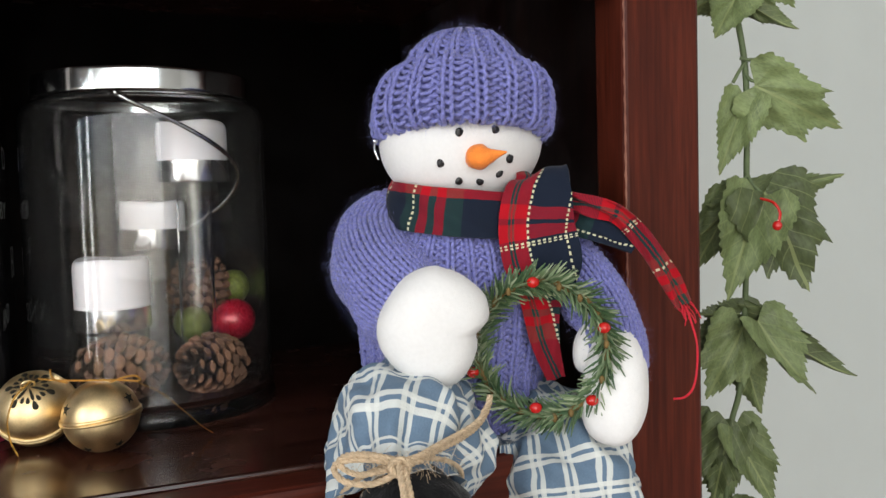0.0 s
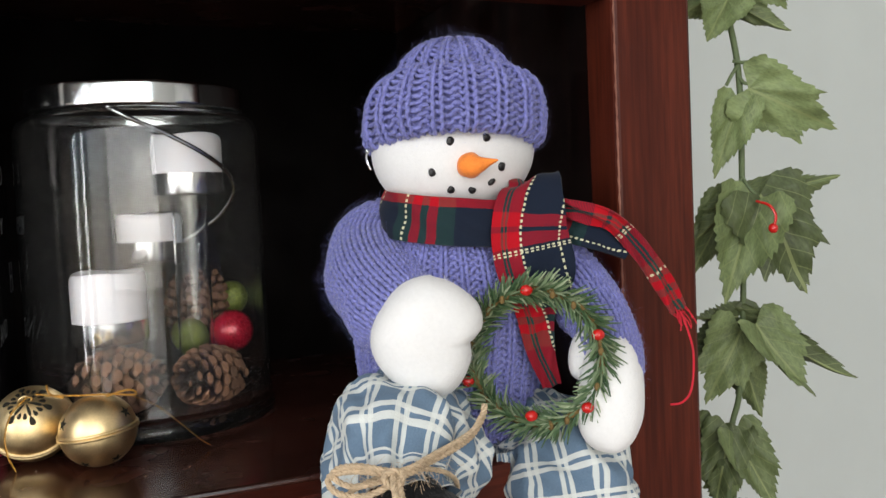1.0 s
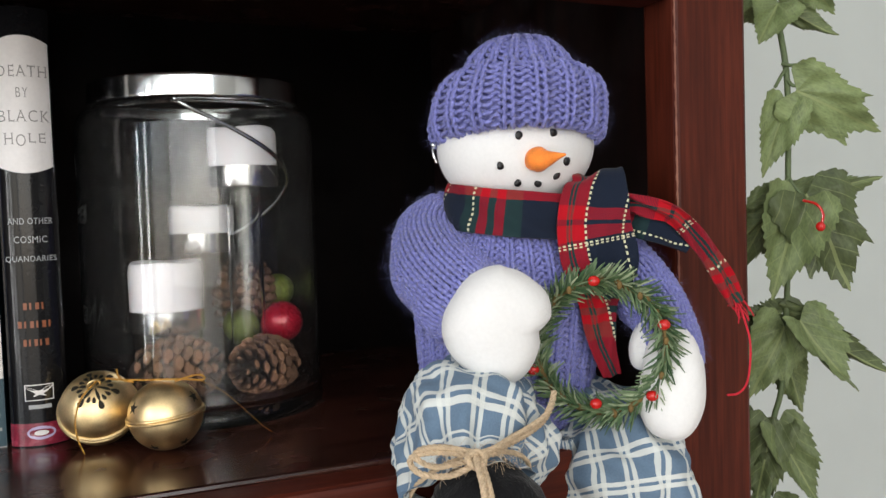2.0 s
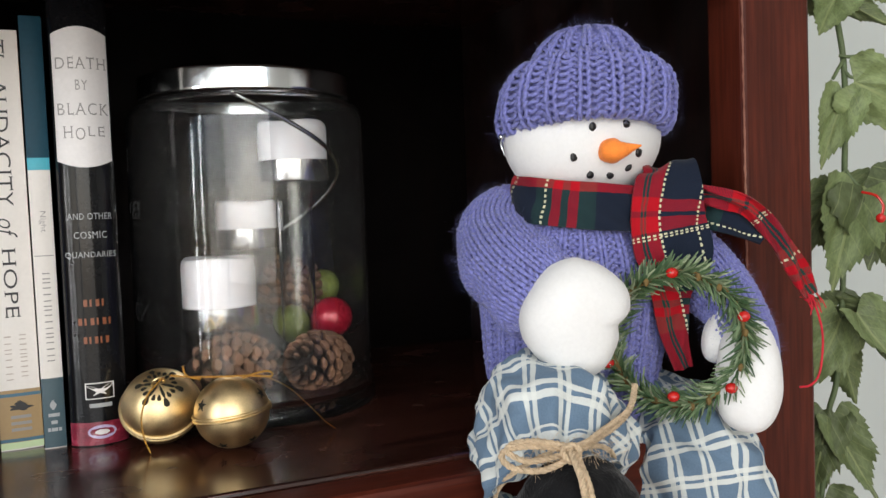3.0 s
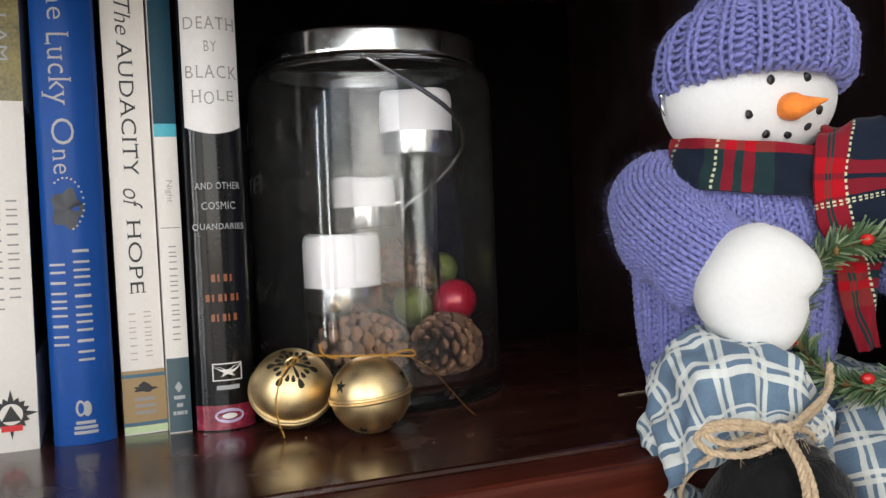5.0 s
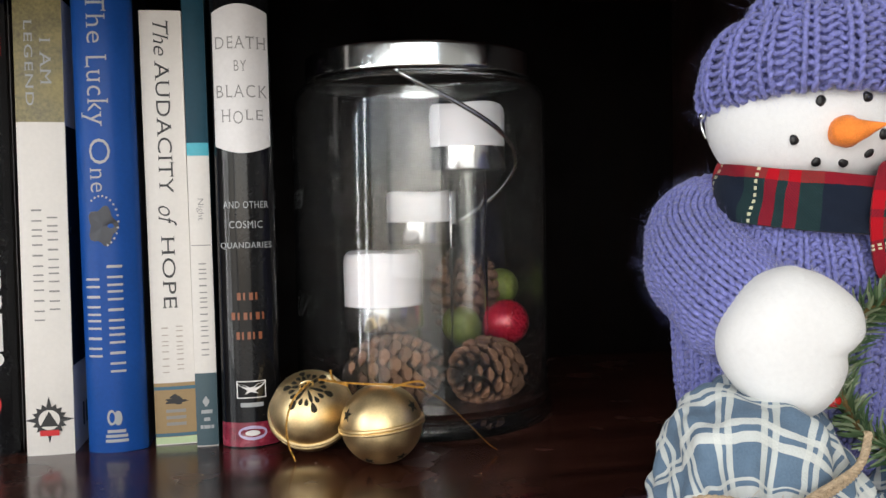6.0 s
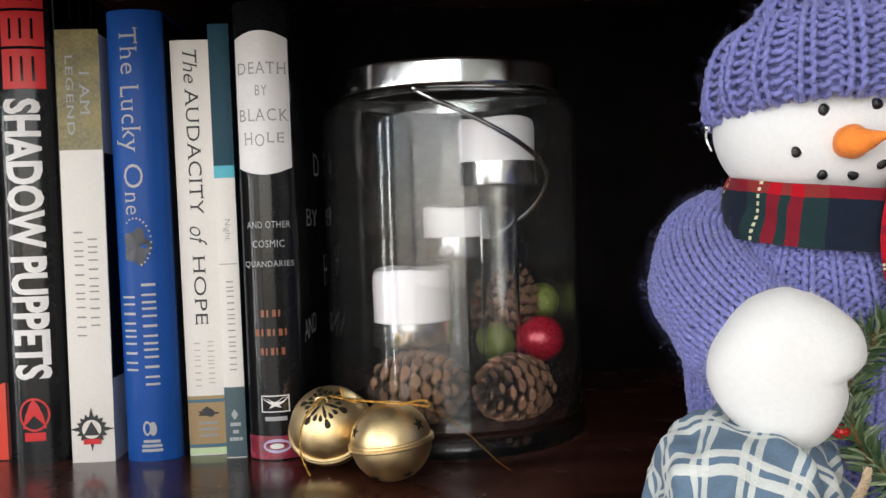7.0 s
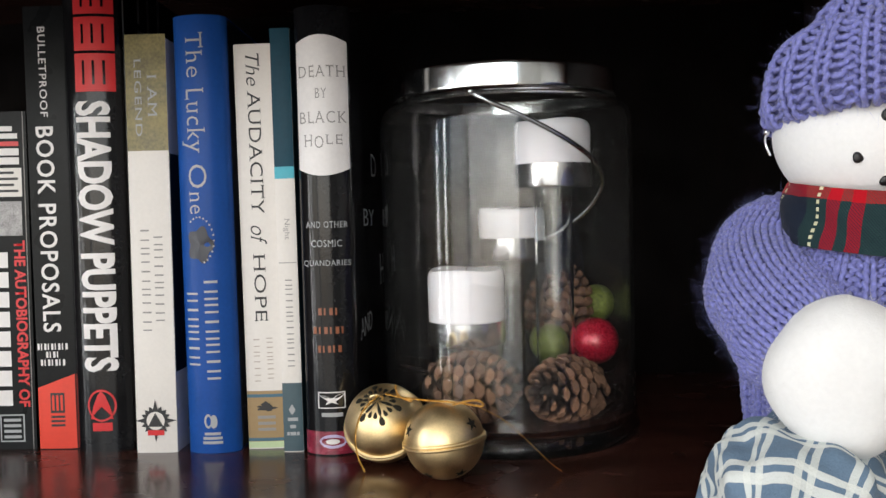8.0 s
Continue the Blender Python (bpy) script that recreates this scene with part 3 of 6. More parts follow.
    def bars(self, x, z0, z1, width, material, count, name="name_bar", gap=0.30):
        """A line of bars down the spine, one in place of each letter that runs along it."""
        step = (z1 - z0) / count
        if count == 1:
            return self.band(name, x - width / 2, x + width / 2, z0, z1, material, 0.0002)
        for i in range(count):
            a = z0 + i * step + step * gap / 2
            b = a + step * (1 - gap)
            thin = width * 0.16
            if i % 3 == 1:
                self.band(name, x - width / 2, x + width / 2, (a + b) / 2 - thin * 0.6, (a + b) / 2 + thin * 0.6, material, 0.0002)
            else:
                self.band(name, x - width / 2, x + width / 2, b - thin, b, material, 0.0002)
                self.band(name, x - width / 2, x + width / 2, a, a + thin, material, 0.0002)

    def row(self, x0, x1, z0, z1, material, count, name="name_bar"):
        """A level line of bars, one in place of each letter."""
        step = (x1 - x0) / count
        for i in range(count):
            a = x0 + i * step
            self.band(name, a, a + step * (0.34 if i % 2 else 0.62), z0, z1, material, 0.0002)

    def side(self, name, y0, y1, z0, z1, material):
        """A printed area on the cover that faces +x."""
        x = self.w + 0.00015
        return link(name, flat_mesh(name, [(x, y0, z0), (x, y1, z0), (x, y1, z1), (x, y0, z1)], [(0, 1, 2, 3)], material), self.cover)


def ellipse(cx, cz, rx, rz, n=24, start=0.0, wave=0.0, k=8):
    return [(cx + rx * (1 + wave * math.cos(k * a)) * math.cos(a), cz + rz * (1 + wave * math.cos(k * a)) * math.sin(a))
            for a in (start + 2 * math.pi * i / n for i in range(n))]


# black mass-market paperback
bk = Book("worn black mass-market paperback with red and white lettering", -0.1760, 0.5700, 0.031, 0.1742, 0.105, 0.2, 0, P_BLACK_MATT)
bk.words("title", "THE AUTOBIOGRAPHY OF", 0.0228, 0.0285, 0.0222, 0.1082, P_RED, bold=0.028)
for i in range(8):
    bk.band("name_bar", 0.0055, 0.0195, 0.0228 + i * 0.0102, 0.0308 + i * 0.0102, P_WHITE)
bk.band("photo", 0.010, 0.0275, 0.1107, 0.1283, P_GREY_PHOTO)
bk.band("label_panel", 0.010, 0.0280, 0.1307, 0.1454, P_CREAM)
for i in range(4):
    bk.band("text_bar", 0.012, 0.0262 - 0.002 * (i % 2), 0.1330 + i * 0.0031, 0.1343 + i * 0.0031, P_INK, 0.0002)
for i in range(2):
    bk.band("text_bar", 0.012, 0.027, 0.1472 + i * 0.0046, 0.1508 + i * 0.0046, P_WHITE)
bk.band("text_bar", 0.012, 0.027, 0.1566, 0.1589, P_RED)
for i in range(2):
    bk.band("text_bar", 0.012, 0.0265 - 0.0025 * i, 0.1604 + i * 0.0037, 0.1630 + i * 0.0037, P_WHITE)
bk.band("price_panel", 0.0125, 0.0252, 0.0040, 0.0183, P_PALE_INK)
bk.band("price_panel_field", 0.0132, 0.0245, 0.0047, 0.0176, P_BLACK_MATT, 0.0002)
for i in range(4):
    bk.band("text_bar", 0.0145, 0.0234, 0.0059 + i * 0.0029, 0.0074 + i * 0.0029, P_PALE_INK, 0.0003)
bk.band("crease", 0.0292, 0.0296, 0.0, 0.1742, P_GREY_INK)

# black paperback with a red foot
bk = Book("black paperback with white capitals and an orange-red foot", -0.1425, 0.5685, 0.0205, 0.2266, 0.150, -0.15, 0, P_BLACK_MATT)
bk.words("title", "BULLETPROOF", 0.0074, 0.0113, 0.1707, 0.2161, P_WHITE, bold=0.006, wide=1.12)
bk.words("title", "BOOK PROPOSALS", 0.0044, 0.0137, 0.0607, 0.1658, P_WHITE, bold=0.016, wide=1.12)
for i, w in enumerate((0.0165, 0.0075, 0.0135)):
    bk.row(0.0090 - w / 2, 0.0090 + w / 2, 0.0516 - i * 0.0041, 0.0548 - i * 0.0041, P_WHITE, round(w / 0.0019))
bk.band("red_foot", 0.0, 0.0195, 0.0004, 0.0320, P_ORANGE_RED, slope=0.0069)
bk.band("emblem", 0.0066, 0.0139, 0.0189, 0.0293, P_INK, 0.0002)
for i in range(3):
    bk.band("emblem_mark", 0.0074 + 0.0022 * i, 0.0086 + 0.0022 * i, 0.0202, 0.0281, P_ORANGE_RED, 0.0003)
for i in range(3):
    bk.band("text_bar", 0.0066, 0.0139, 0.0119 + i * 0.0022, 0.0131 + i * 0.0022, P_INK, 0.0002)
bk.side("red_foot", 0.001, 0.150, 0.0004, 0.022, P_ORANGE_RED)

# black hardcover with tall white lettering
bk = Book("black glossy hardcover with tall white capitals and red print", -0.1217, 0.5620, 0.0285, 0.2420, 0.160, 0.0, 0, P_BLACK, True, 0.0042)
bk.words("title", "SHADOW PUPPETS", 0.0066, 0.0240, 0.0408, 0.1772, P_WHITE, bold=0.034, wide=0.98)
for i, (z0, z1) in enumerate(((0.1819, 0.2009), (0.2023, 0.2191), (0.2205, 0.2390))):
    bk.band("name_bar", 0.0072, 0.0268, z0, z1, P_RED)
    for j in range(3):
        x = 0.0112 + 0.0050 * j
        bk.band("name_bar_gap", x, x + 0.0012, z0 + 0.0035, z1 - 0.0035, P_BLACK, 0.0002)
bk.shape("emblem", ellipse(0.0150, 0.0237, 0.0073, 0.0082, 28), P_RED)
bk.shape("emblem_field", ellipse(0.0150, 0.0237, 0.0063, 0.0072, 28), P_BLACK, 0.0004)
bk.shape("emblem_peak", [(0.0093, 0.0168), (0.0207, 0.0168), (0.0191, 0.0236), (0.0169, 0.0290), (0.0150, 0.0312), (0.0131, 0.0290), (0.0109, 0.0236)], P_RED, 0.0005)
bk.band("text_bar", 0.0100, 0.0200, 0.0107, 0.0149, P_RED)
# This narrow full-height strip paints the highlight on the clear jacket's edge.
bk.side("cover_panel", 0.0095, 0.0110, 0.0, 0.242, P_PALE_INK)
bk.side("cover_mark", 0.030, 0.033, 0.222, 0.236, P_GREY_COVER)
bk.side("cover_mark", 0.044, 0.047, 0.216, 0.242, P_GREY_COVER)
bk.side("cover_mark", 0.030, 0.047, 0.216, 0.2185, P_GREY_COVER)
bk.side("cover_mark", 0.060, 0.063, 0.216, 0.242, P_GREY_COVER)

# white paperback with an olive-gold head
bk = Book("white paperback with a mottled olive-gold head", -0.0882, 0.5588, 0.0205, 0.2068, 0.140, 0.15, 0, P_CREAM)
bk.band("gold_head", 0.0, 0.0205, 0.1514, 0.2089, P_OLIVE, label="mottled olive-gold head of the spine")
bk.words("title", "LEGEND", 0.0043, 0.0083, 0.1587, 0.1970, P_PALE_INK, bold=0.0, serif=0.06, wide=1.15)
bk.words("title", "I AM", 0.0111, 0.0156, 0.1681, 0.1890, P_PALE_INK, bold=0.0, serif=0.06, wide=1.15)
bk.bars(0.0140, 0.0655, 0.1097, 0.0044, P_GREY_INK, 7)
bk.bars(0.0074, 0.0606, 0.1152, 0.0044, P_GREY_INK, 8)
sun = []
for i in range(32):
    a, r = 2 * math.pi * i / 32, 0.0060 if i % 2 else (0.0108 if i % 8 == 0 else 0.0078)
    sun.append((0.0100 + r * math.sin(a), 0.0163 + r * math.cos(a)))
bk.shape("emblem", sun, P_INK)
bk.shape("emblem_field", ellipse(0.0100, 0.0163, 0.0046, 0.0046), P_CREAM, 0.0004)
bk.shape("emblem_peak", [(0.0060, 0.0133), (0.0140, 0.0133), (0.0100, 0.0203)], P_INK, 0.0005)
bk.band("text_bar", 0.0059, 0.0142, 0.0090, 0.0116, P_RED, 0.0005)
bk.side("cover_panel", 0.0015, 0.139, 0.0405, 0.150, P_BLACK_MATT)
bk.side("cover_mark", 0.018, 0.0215, 0.009, 0.020, P_INK)
bk.side("cover_mark", 0.0245, 0.0275, 0.009, 0.020, P_INK)

# blue hardcover
bk = Book("bright blue hardcover with pale serif lettering on a rounded spine", -0.0620, 0.5552, 0.0262, 0.2168, 0.152, -0.45, 0, P_BLUE, True, 0.0050)
for text, x0, x1, z0, z1 in (("The", 0.0074, 0.0163, 0.1864, 0.2082), ("Lucky", 0.0036, 0.0156, 0.1492, 0.1812), ("O", 0.0064, 0.0156, 0.1321, 0.1436), ("ne", 0.0064, 0.0116, 0.1195, 0.1304)):
    bk.words("title", text, x0, x1, z0, z1, P_PALE_INK, bold=-0.008, serif=0.055, wide=1.1)
bk.shape("picture", ellipse(0.0110, 0.1040, 0.0062, 0.0085, 26, 0.2, 0.16, 5), P_NAVY, 0.0003, "dark printed picture of a necklace")
for i in range(15):
    a = math.radians(125 - i * 14)
    bk.shape("pearl", ellipse(0.0107 + 0.0072 * math.cos(a), 0.1062 + 0.0115 * math.sin(a), 0.0005, 0.0005, 8), P_PALE_INK, 0.0005)
bk.bars(0.0154, 0.0361, 0.0889, 0.0066, P_PALE_INK, 8)
bk.bars(0.0056, 0.0432, 0.0813, 0.0062, P_PALE_INK, 6)
bk.shape("emblem", ellipse(0.0116, 0.0163, 0.0020, 0.0036, 20), P_PALE_INK)
bk.shape("emblem_field", ellipse(0.0118, 0.0163, 0.0012, 0.0024, 20), P_BLUE, 0.0004)
bk.shape("emblem", ellipse(0.0144, 0.0160, 0.0018, 0.0034, 20), P_PALE_INK)
for i, w in enumerate((0.0080, 0.0096, 0.0100)):
    bk.band("text_bar", 0.0135 - w / 2, 0.0135 + w / 2, 0.0092 - i * 0.0022, 0.0106 - i * 0.0022, P_PALE_INK)
bk.side("cover_panel", 0.0080, 0.151, 0.0006, 0.216, P_NAVY)
random.seed(5)
for i in range(16):
    a, b = random.uniform(0.010, 0.030), random.uniform(0.008, 0.062)
    bk.side("pearl", a, a + 0.0016, b, b + 0.0016, P_PALE_INK)

# cream paperback with a tan foot
bk = Book("cream paperback with black serif title and a tan foot", -0.0326, 0.5630, 0.0187, 0.2034, 0.132, -0.56, 0, P_CREAM)
bk.words("title", "The", 0.0060, 0.0131, 0.1825, 0.1987, P_INK, shear=0.25, bold=-0.008, serif=0.03)
bk.words("title", "AUDACITY", 0.0062, 0.0131, 0.1189, 0.1802, P_INK, bold=-0.004, serif=0.06, wide=1.05)
bk.words("title", "of", 0.0052, 0.0134, 0.1035, 0.1129, P_INK, shear=0.3, bold=-0.008, serif=0.03)
bk.words("title", "HOPE", 0.0056, 0.0125, 0.0649, 0.0987, P_INK, bold=-0.004, serif=0.06, wide=1.05)
bk.bars(0.0126, 0.0351, 0.0569, 0.0030, P_TAN_INK, 6)
bk.bars(0.0060, 0.0336, 0.0580, 0.0030, P_TAN_INK, 5)
bk.band("tan_foot", 0.0, 0.0190, 0.0020, 0.0295, P_TAN, label="tan band at the foot of the spine")
bk.band("stripe", 0.0, 0.0190, 0.0262, 0.0278, P_STRIPE, 0.0002)
bk.band("stripe", 0.0, 0.0190, 0.0040, 0.0056, P_STRIPE, 0.0002)
bk.band("stripe", 0.0, 0.0190, 0.0006, 0.0038, P_LIME, 0.0002)
bk.shape("emblem", ellipse(0.0098, 0.0208, 0.0048, 0.0015, 18, 0.3, 0.25, 5), P_INK)
bk.shape("emblem", ellipse(0.0094, 0.0226, 0.0022, 0.0014, 14, 0.1, 0.2, 4), P_INK, 0.0004)
for i in range(3):
    bk.band("text_bar", 0.0052, 0.0142, 0.0092 + i * 0.0031, 0.0107 + i * 0.0031, P_GREY_INK, 0.0002)

# thin teal and cream paperback
bk = Book("thin teal and cream paperback with a slate foot", -0.0133, 0.5565, 0.0098, 0.2093, 0.135, -0.4, 0, P_CREAM)
bk.band("teal_head", 0.0, 0.0098, 0.1417, 0.2094, P_TEAL)
bk.band("cyan_band", 0.0, 0.0098, 0.1358, 0.1417, P_CYAN)
bk.words("title", "Night", 0.0034, 0.0068, 0.1058, 0.1159, P_GREY_INK, bold=-0.01)
bk.band("line", 0.0006, 0.0092, 0.0941, 0.0945, P_GREY_INK)
bk.bars(0.0052, 0.0421, 0.0866, 0.0034, P_GREY_INK, 10)
bk.band("slate_foot", 0.0, 0.0098, 0.0004, 0.0345, P_SLATE)
bk.shape("emblem", ellipse(0.0047, 0.0212, 0.0014, 0.0022, 14, 0, 0.15, 4), P_PALE_INK)
for i, w in enumerate((0.0050, 0.0028, 0.0062)):
    bk.band("text_bar", 0.0049 - w / 2, 0.0049 + w / 2, 0.0155 - i * 0.0036, 0.0172 - i * 0.0036, P_PALE_INK)
bk.side("cover_panel", 0.001, 0.134, 0.0, 0.2094, P_TEAL)

# black hardcover with a white label
bk = Book("black glossy hardcover with a white title label on its spine", -0.0014, 0.5480, 0.0268, 0.2180, 0.155, -0.25, 0, P_BLACK, True, 0.0060)
bk.band("title_label", 0.0010, 0.0258, 0.1363, 0.2040, P_WHITE, label="white title label", arch=0.0034)
for text, x0, x1, z0, z1 in (("DEATH", 0.0024, 0.0250, 0.1833, 0.1897), ("BY", 0.0106, 0.0160, 0.1736, 0.1784),
                             ("BLACK", 0.0024, 0.0250, 0.1612, 0.1673), ("H", 0.0042, 0.0086, 0.1506, 0.1562), ("O", 0.0096, 0.0140, 0.1496, 0.1555),
                             ("LE", 0.0150, 0.0228, 0.1510, 0.1564)):
    bk.words("title", text, x0, x1, z0, z1, P_GREY_INK, False, 0.0003, bold=-0.008, serif=0.06, wide=1.2)
for text, x0, x1, z0 in (("AND OTHER", 0.0036, 0.0240, 0.1110), ("COSMIC", 0.0062, 0.0212, 0.1019), ("QUANDARIES", 0.0020, 0.0250, 0.0922)):
    bk.words("title", text, x0, x1, z0, z0 + 0.0034, P_PALE_INK, False, serif=0.04, wide=1.1)
for i, (w, k) in enumerate(((0.0110, 4), (0.0165, 6), (0.0125, 5))):
    bk.row(0.0142 - w / 2, 0.0142 + w / 2, 0.0688 - i * 0.0091, 0.0722 - i * 0.0091, P_ORANGE_INK, k)
for text, y0, y1, z0, z1 in (("D", 0.089, 0.116, 0.1403, 0.1531), ("BY", 0.045, 0.096, 0.1114, 0.1205), ("H", 0.124, 0.150, 0.0740, 0.0926), ("AND", 0.018, 0.071, 0.0538, 0.0638)):
    bk.words("cover_title", text, y0, y1, z0, z1, P_PALE_INK, False, 0.0002, bold=-0.012, serif=0.05, side=True)
bk.band("emblem_frame", 0.0072, 0.0205, 0.0232, 0.0313, P_WHITE)
bk.band("emblem_field", 0.0077, 0.0200, 0.0237, 0.0308, P_BLACK, 0.0002)
bk.shape("emblem_bird", [(0.0068, 0.0302), (0.0105, 0.0296), (0.0128, 0.0278), (0.0140, 0.0285), (0.0152, 0.0280), (0.0172, 0.0300), (0.0208, 0.0306),
                         (0.0180, 0.0280), (0.0158, 0.0266), (0.0172, 0.0252), (0.0138, 0.0262), (0.0108, 0.0250), (0.0122, 0.0268), (0.0098, 0.0284)], P_WHITE, 0.0004)
bk.band("text_bar", 0.0088, 0.0192, 0.0191, 0.0211, P_PALE_INK)
bk.band("galaxy_foot", 0.0, 0.0268, 0.0006, 0.0119, P_GALAXY, label="red galaxy print at the foot")
bk.shape("galaxy", ellipse(0.0140, 0.0070, 0.0066, 0.0034, 26), P_LILAC, 0.0003)
bk.shape("galaxy", ellipse(0.0140, 0.0070, 0.0050, 0.0020, 26), P_GALAXY, 0.0004)
bk.shape("galaxy", ellipse(0.0140, 0.0070, 0.0034, 0.0013, 26), P_WHITE, 0.0005)

# ---- the glass jar and what stands in it ----
JX, JY = 0.1015, 0.5990
JAR = pose(JX, JY, SHELF, 0, 0, -4.5)
JAR_UP, JAR_WIDE = 1.012, 1.05
jar = thing("glass_jar", "clear glass jar with a polished chrome rim and wire handle", "jar", JAR)
wall_out = [(0.0001, 0.0012), (0.046, 0.0012), (0.050, 0.0), (0.0600, 0.0), (0.0642, 0.0012), (0.0656, 0.0042), (0.0650, 0.0074), (0.0634, 0.0092), (0.0634, 0.0102), (0.0645, 0.0120), (0.0646, 0.0140), (0.0638, 0.0165), (0.0637, 0.0200), (0.0637, 0.1590),
            (0.0633, 0.1640), (0.0618, 0.1682), (0.0585, 0.1712), (0.0540, 0.1726), (0.0512, 0.1732), (0.0505, 0.1742), (0.0505, 0.1840)]
wall_in = [(0.0490, 0.1840), (0.0490, 0.1738), (0.0505, 0.1720), (0.0540, 0.1712), (0.0578, 0.1698), (0.0607, 0.1670), (0.0619, 0.1635), (0.0623, 0.1590),
           (0.0623, 0.0200), (0.0612, 0.0130), (0.0565, 0.0095), (0.0500, 0.0085), (0.0001, 0.0085)]
glass_body = part_grid("glass_body", [(turned([(r * JAR_WIDE + (0.0035 if z > 0.1735 else 0), z * JAR_UP) for r, z in wall_out + wall_in], nu=96), True)], M_JAR, jar)
glass_body.visible_shadow = False
rim = [(0.0507, 0.1742), (0.0528, 0.1740), (0.0533, 0.1744), (0.0534, 0.1750), (0.0534, 0.1754), (0.0534, 0.1843), (0.0534, 0.1847), (0.0533, 0.1855), (0.0527, 0.1860), (0.0480, 0.1860), (0.0478, 0.1854), (0.0478, 0.1842), (0.0505, 0.1841)]
part_grid("rim", [(turned([(r * JAR_WIDE + 0.0035, z * JAR_UP) for r, z in rim], nu=96), True)], M_CHROME, jar, "polished chrome rim")
hoop = spline([(-0.0150, -0.0545, 0.1750), (-0.004, -0.0530, 0.1690), (0.015, -0.0455, 0.1605), (0.034, -0.0370, 0.1500), (0.0470, -0.020, 0.1400),
               (0.0510, 0.000, 0.1290), (0.0440, 0.018, 0.1160), (0.030, 0.030, 0.1060), (0.012, 0.036, 0.1000)], 70)
part_grid("wire_handle", [(*tube(hoop, 0.0013, 10)[:1], True)], M_CHROME, jar, "thin polished wire handle")


def candle_holder(x, y, top, wax, r, label, slim=0.93):
    """A clear glass tube with a metal cup and a white tea-light; top: where the cup ends."""
    holder = thing("candle_holder", label, "candle holder", pose(x, y, SHELF + 0.0086), "candle holders in the jar")
    z = top - SHELF - 0.0086
    cup = 0.0122
    w = r * slim
    stem = [(0.0001, 0.0), (w - 0.0005, 0.0), (w, 0.0008), (w, z - cup - 0.0006), (w - 0.0011, z - cup - 0.0006), (w - 0.0011, 0.002), (0.0001, 0.002)]
    st = part_grid("glass_tube", [(turned(stem, nu=48), True)], M_GLASS, holder)
    st.visible_shadow = False
    part_grid("cup", [(turned([(0.0001, z - cup), (r * 0.985, z - cup), (r, z - cup + 0.0006), (r * 0.985, z - 0.0008), (r * 0.99, z), (r * 0.95, z), (r * 0.94, z - 0.003), (0.0001, z - 0.003)], nu=48), True)], M_CUP, holder, "polished metal cup")
    n = 48
    th = np.linspace(0, 2 * np.pi, n, endpoint=False)
    prof = [(0.0001, z - 0.0028), (r * 0.93, z - 0.0028), (r * 0.965, z + 0.0004), (r * 0.975, z + wax * 0.8), (r * 0.955, z + wax * 0.93), (r * 0.90, z + wax), (r * 0.45, z + wax * 0.97), (0.0001, z + wax * 0.96)]
    pts = turned(prof, nu=n)
    pts[3:6, :, 2] += 0.0006 * np.sin(3 * th + x * 90)
    wax_body = part_grid("candle", [(pts, True)], M_WAX, holder, "white wax candle")
    part_grid("wick", [(tube([(0, 0, z + wax * 0.95), (0.0004, 0, z + wax + 0.0012), (0.0014, 0.0003, z + wax + 0.0028)], 0.0005, 6)[0], True)], M_BEAD, wax_body)


candle_holder(0.0790, 0.5860, 1.0600, 0.0268, 0.0208, "low glass candle holder with a white candle inside the jar")
candle_holder(0.1051, 0.6275, 1.1015, 0.0170, 0.0188, "middle glass candle holder with a white candle inside the jar")
candle_holder(0.1262, 0.5925, 1.1415, 0.0225, 0.0205, "tall glass candle holder with a white candle inside the jar", 0.50)


def scale_mesh():
    """One woody cone scale, pointing along +y, thick at the tip."""
    bm = bmesh.new()
    rows = [(0.0, 0.15, 0.06), (0.5, 0.34, 0.12), (0.80, 0.46, 0.26), (1.0, 0.30, 0.24)]
    loops = []
    for y, w, t in rows:
        loops.append([bm.verts.new((a * w, y, b * t + 0.18 * y * y)) for a, b in ((-1, 0), (-0.5, 0.8), (0.5, 0.8), (1, 0), (0.5, -0.8), (-0.5, -0.8))])
    for a, b in zip(loops, loops[1:]):
        for i in range(6):
            bm.faces.new((a[i], a[(i + 1) % 6], b[(i + 1) % 6], b[i]))
    bm.faces.new(loops[0][::-1])
    bm.faces.new(loops[-1])
    bmesh.ops.recalc_face_normals(bm, faces=list(bm.faces))
    me = bpy.data.meshes.new("scale")
    bm.to_mesh(me)
    bm.free()
    me.materials.append(M_CONE)
    return me


SCALE = scale_mesh()


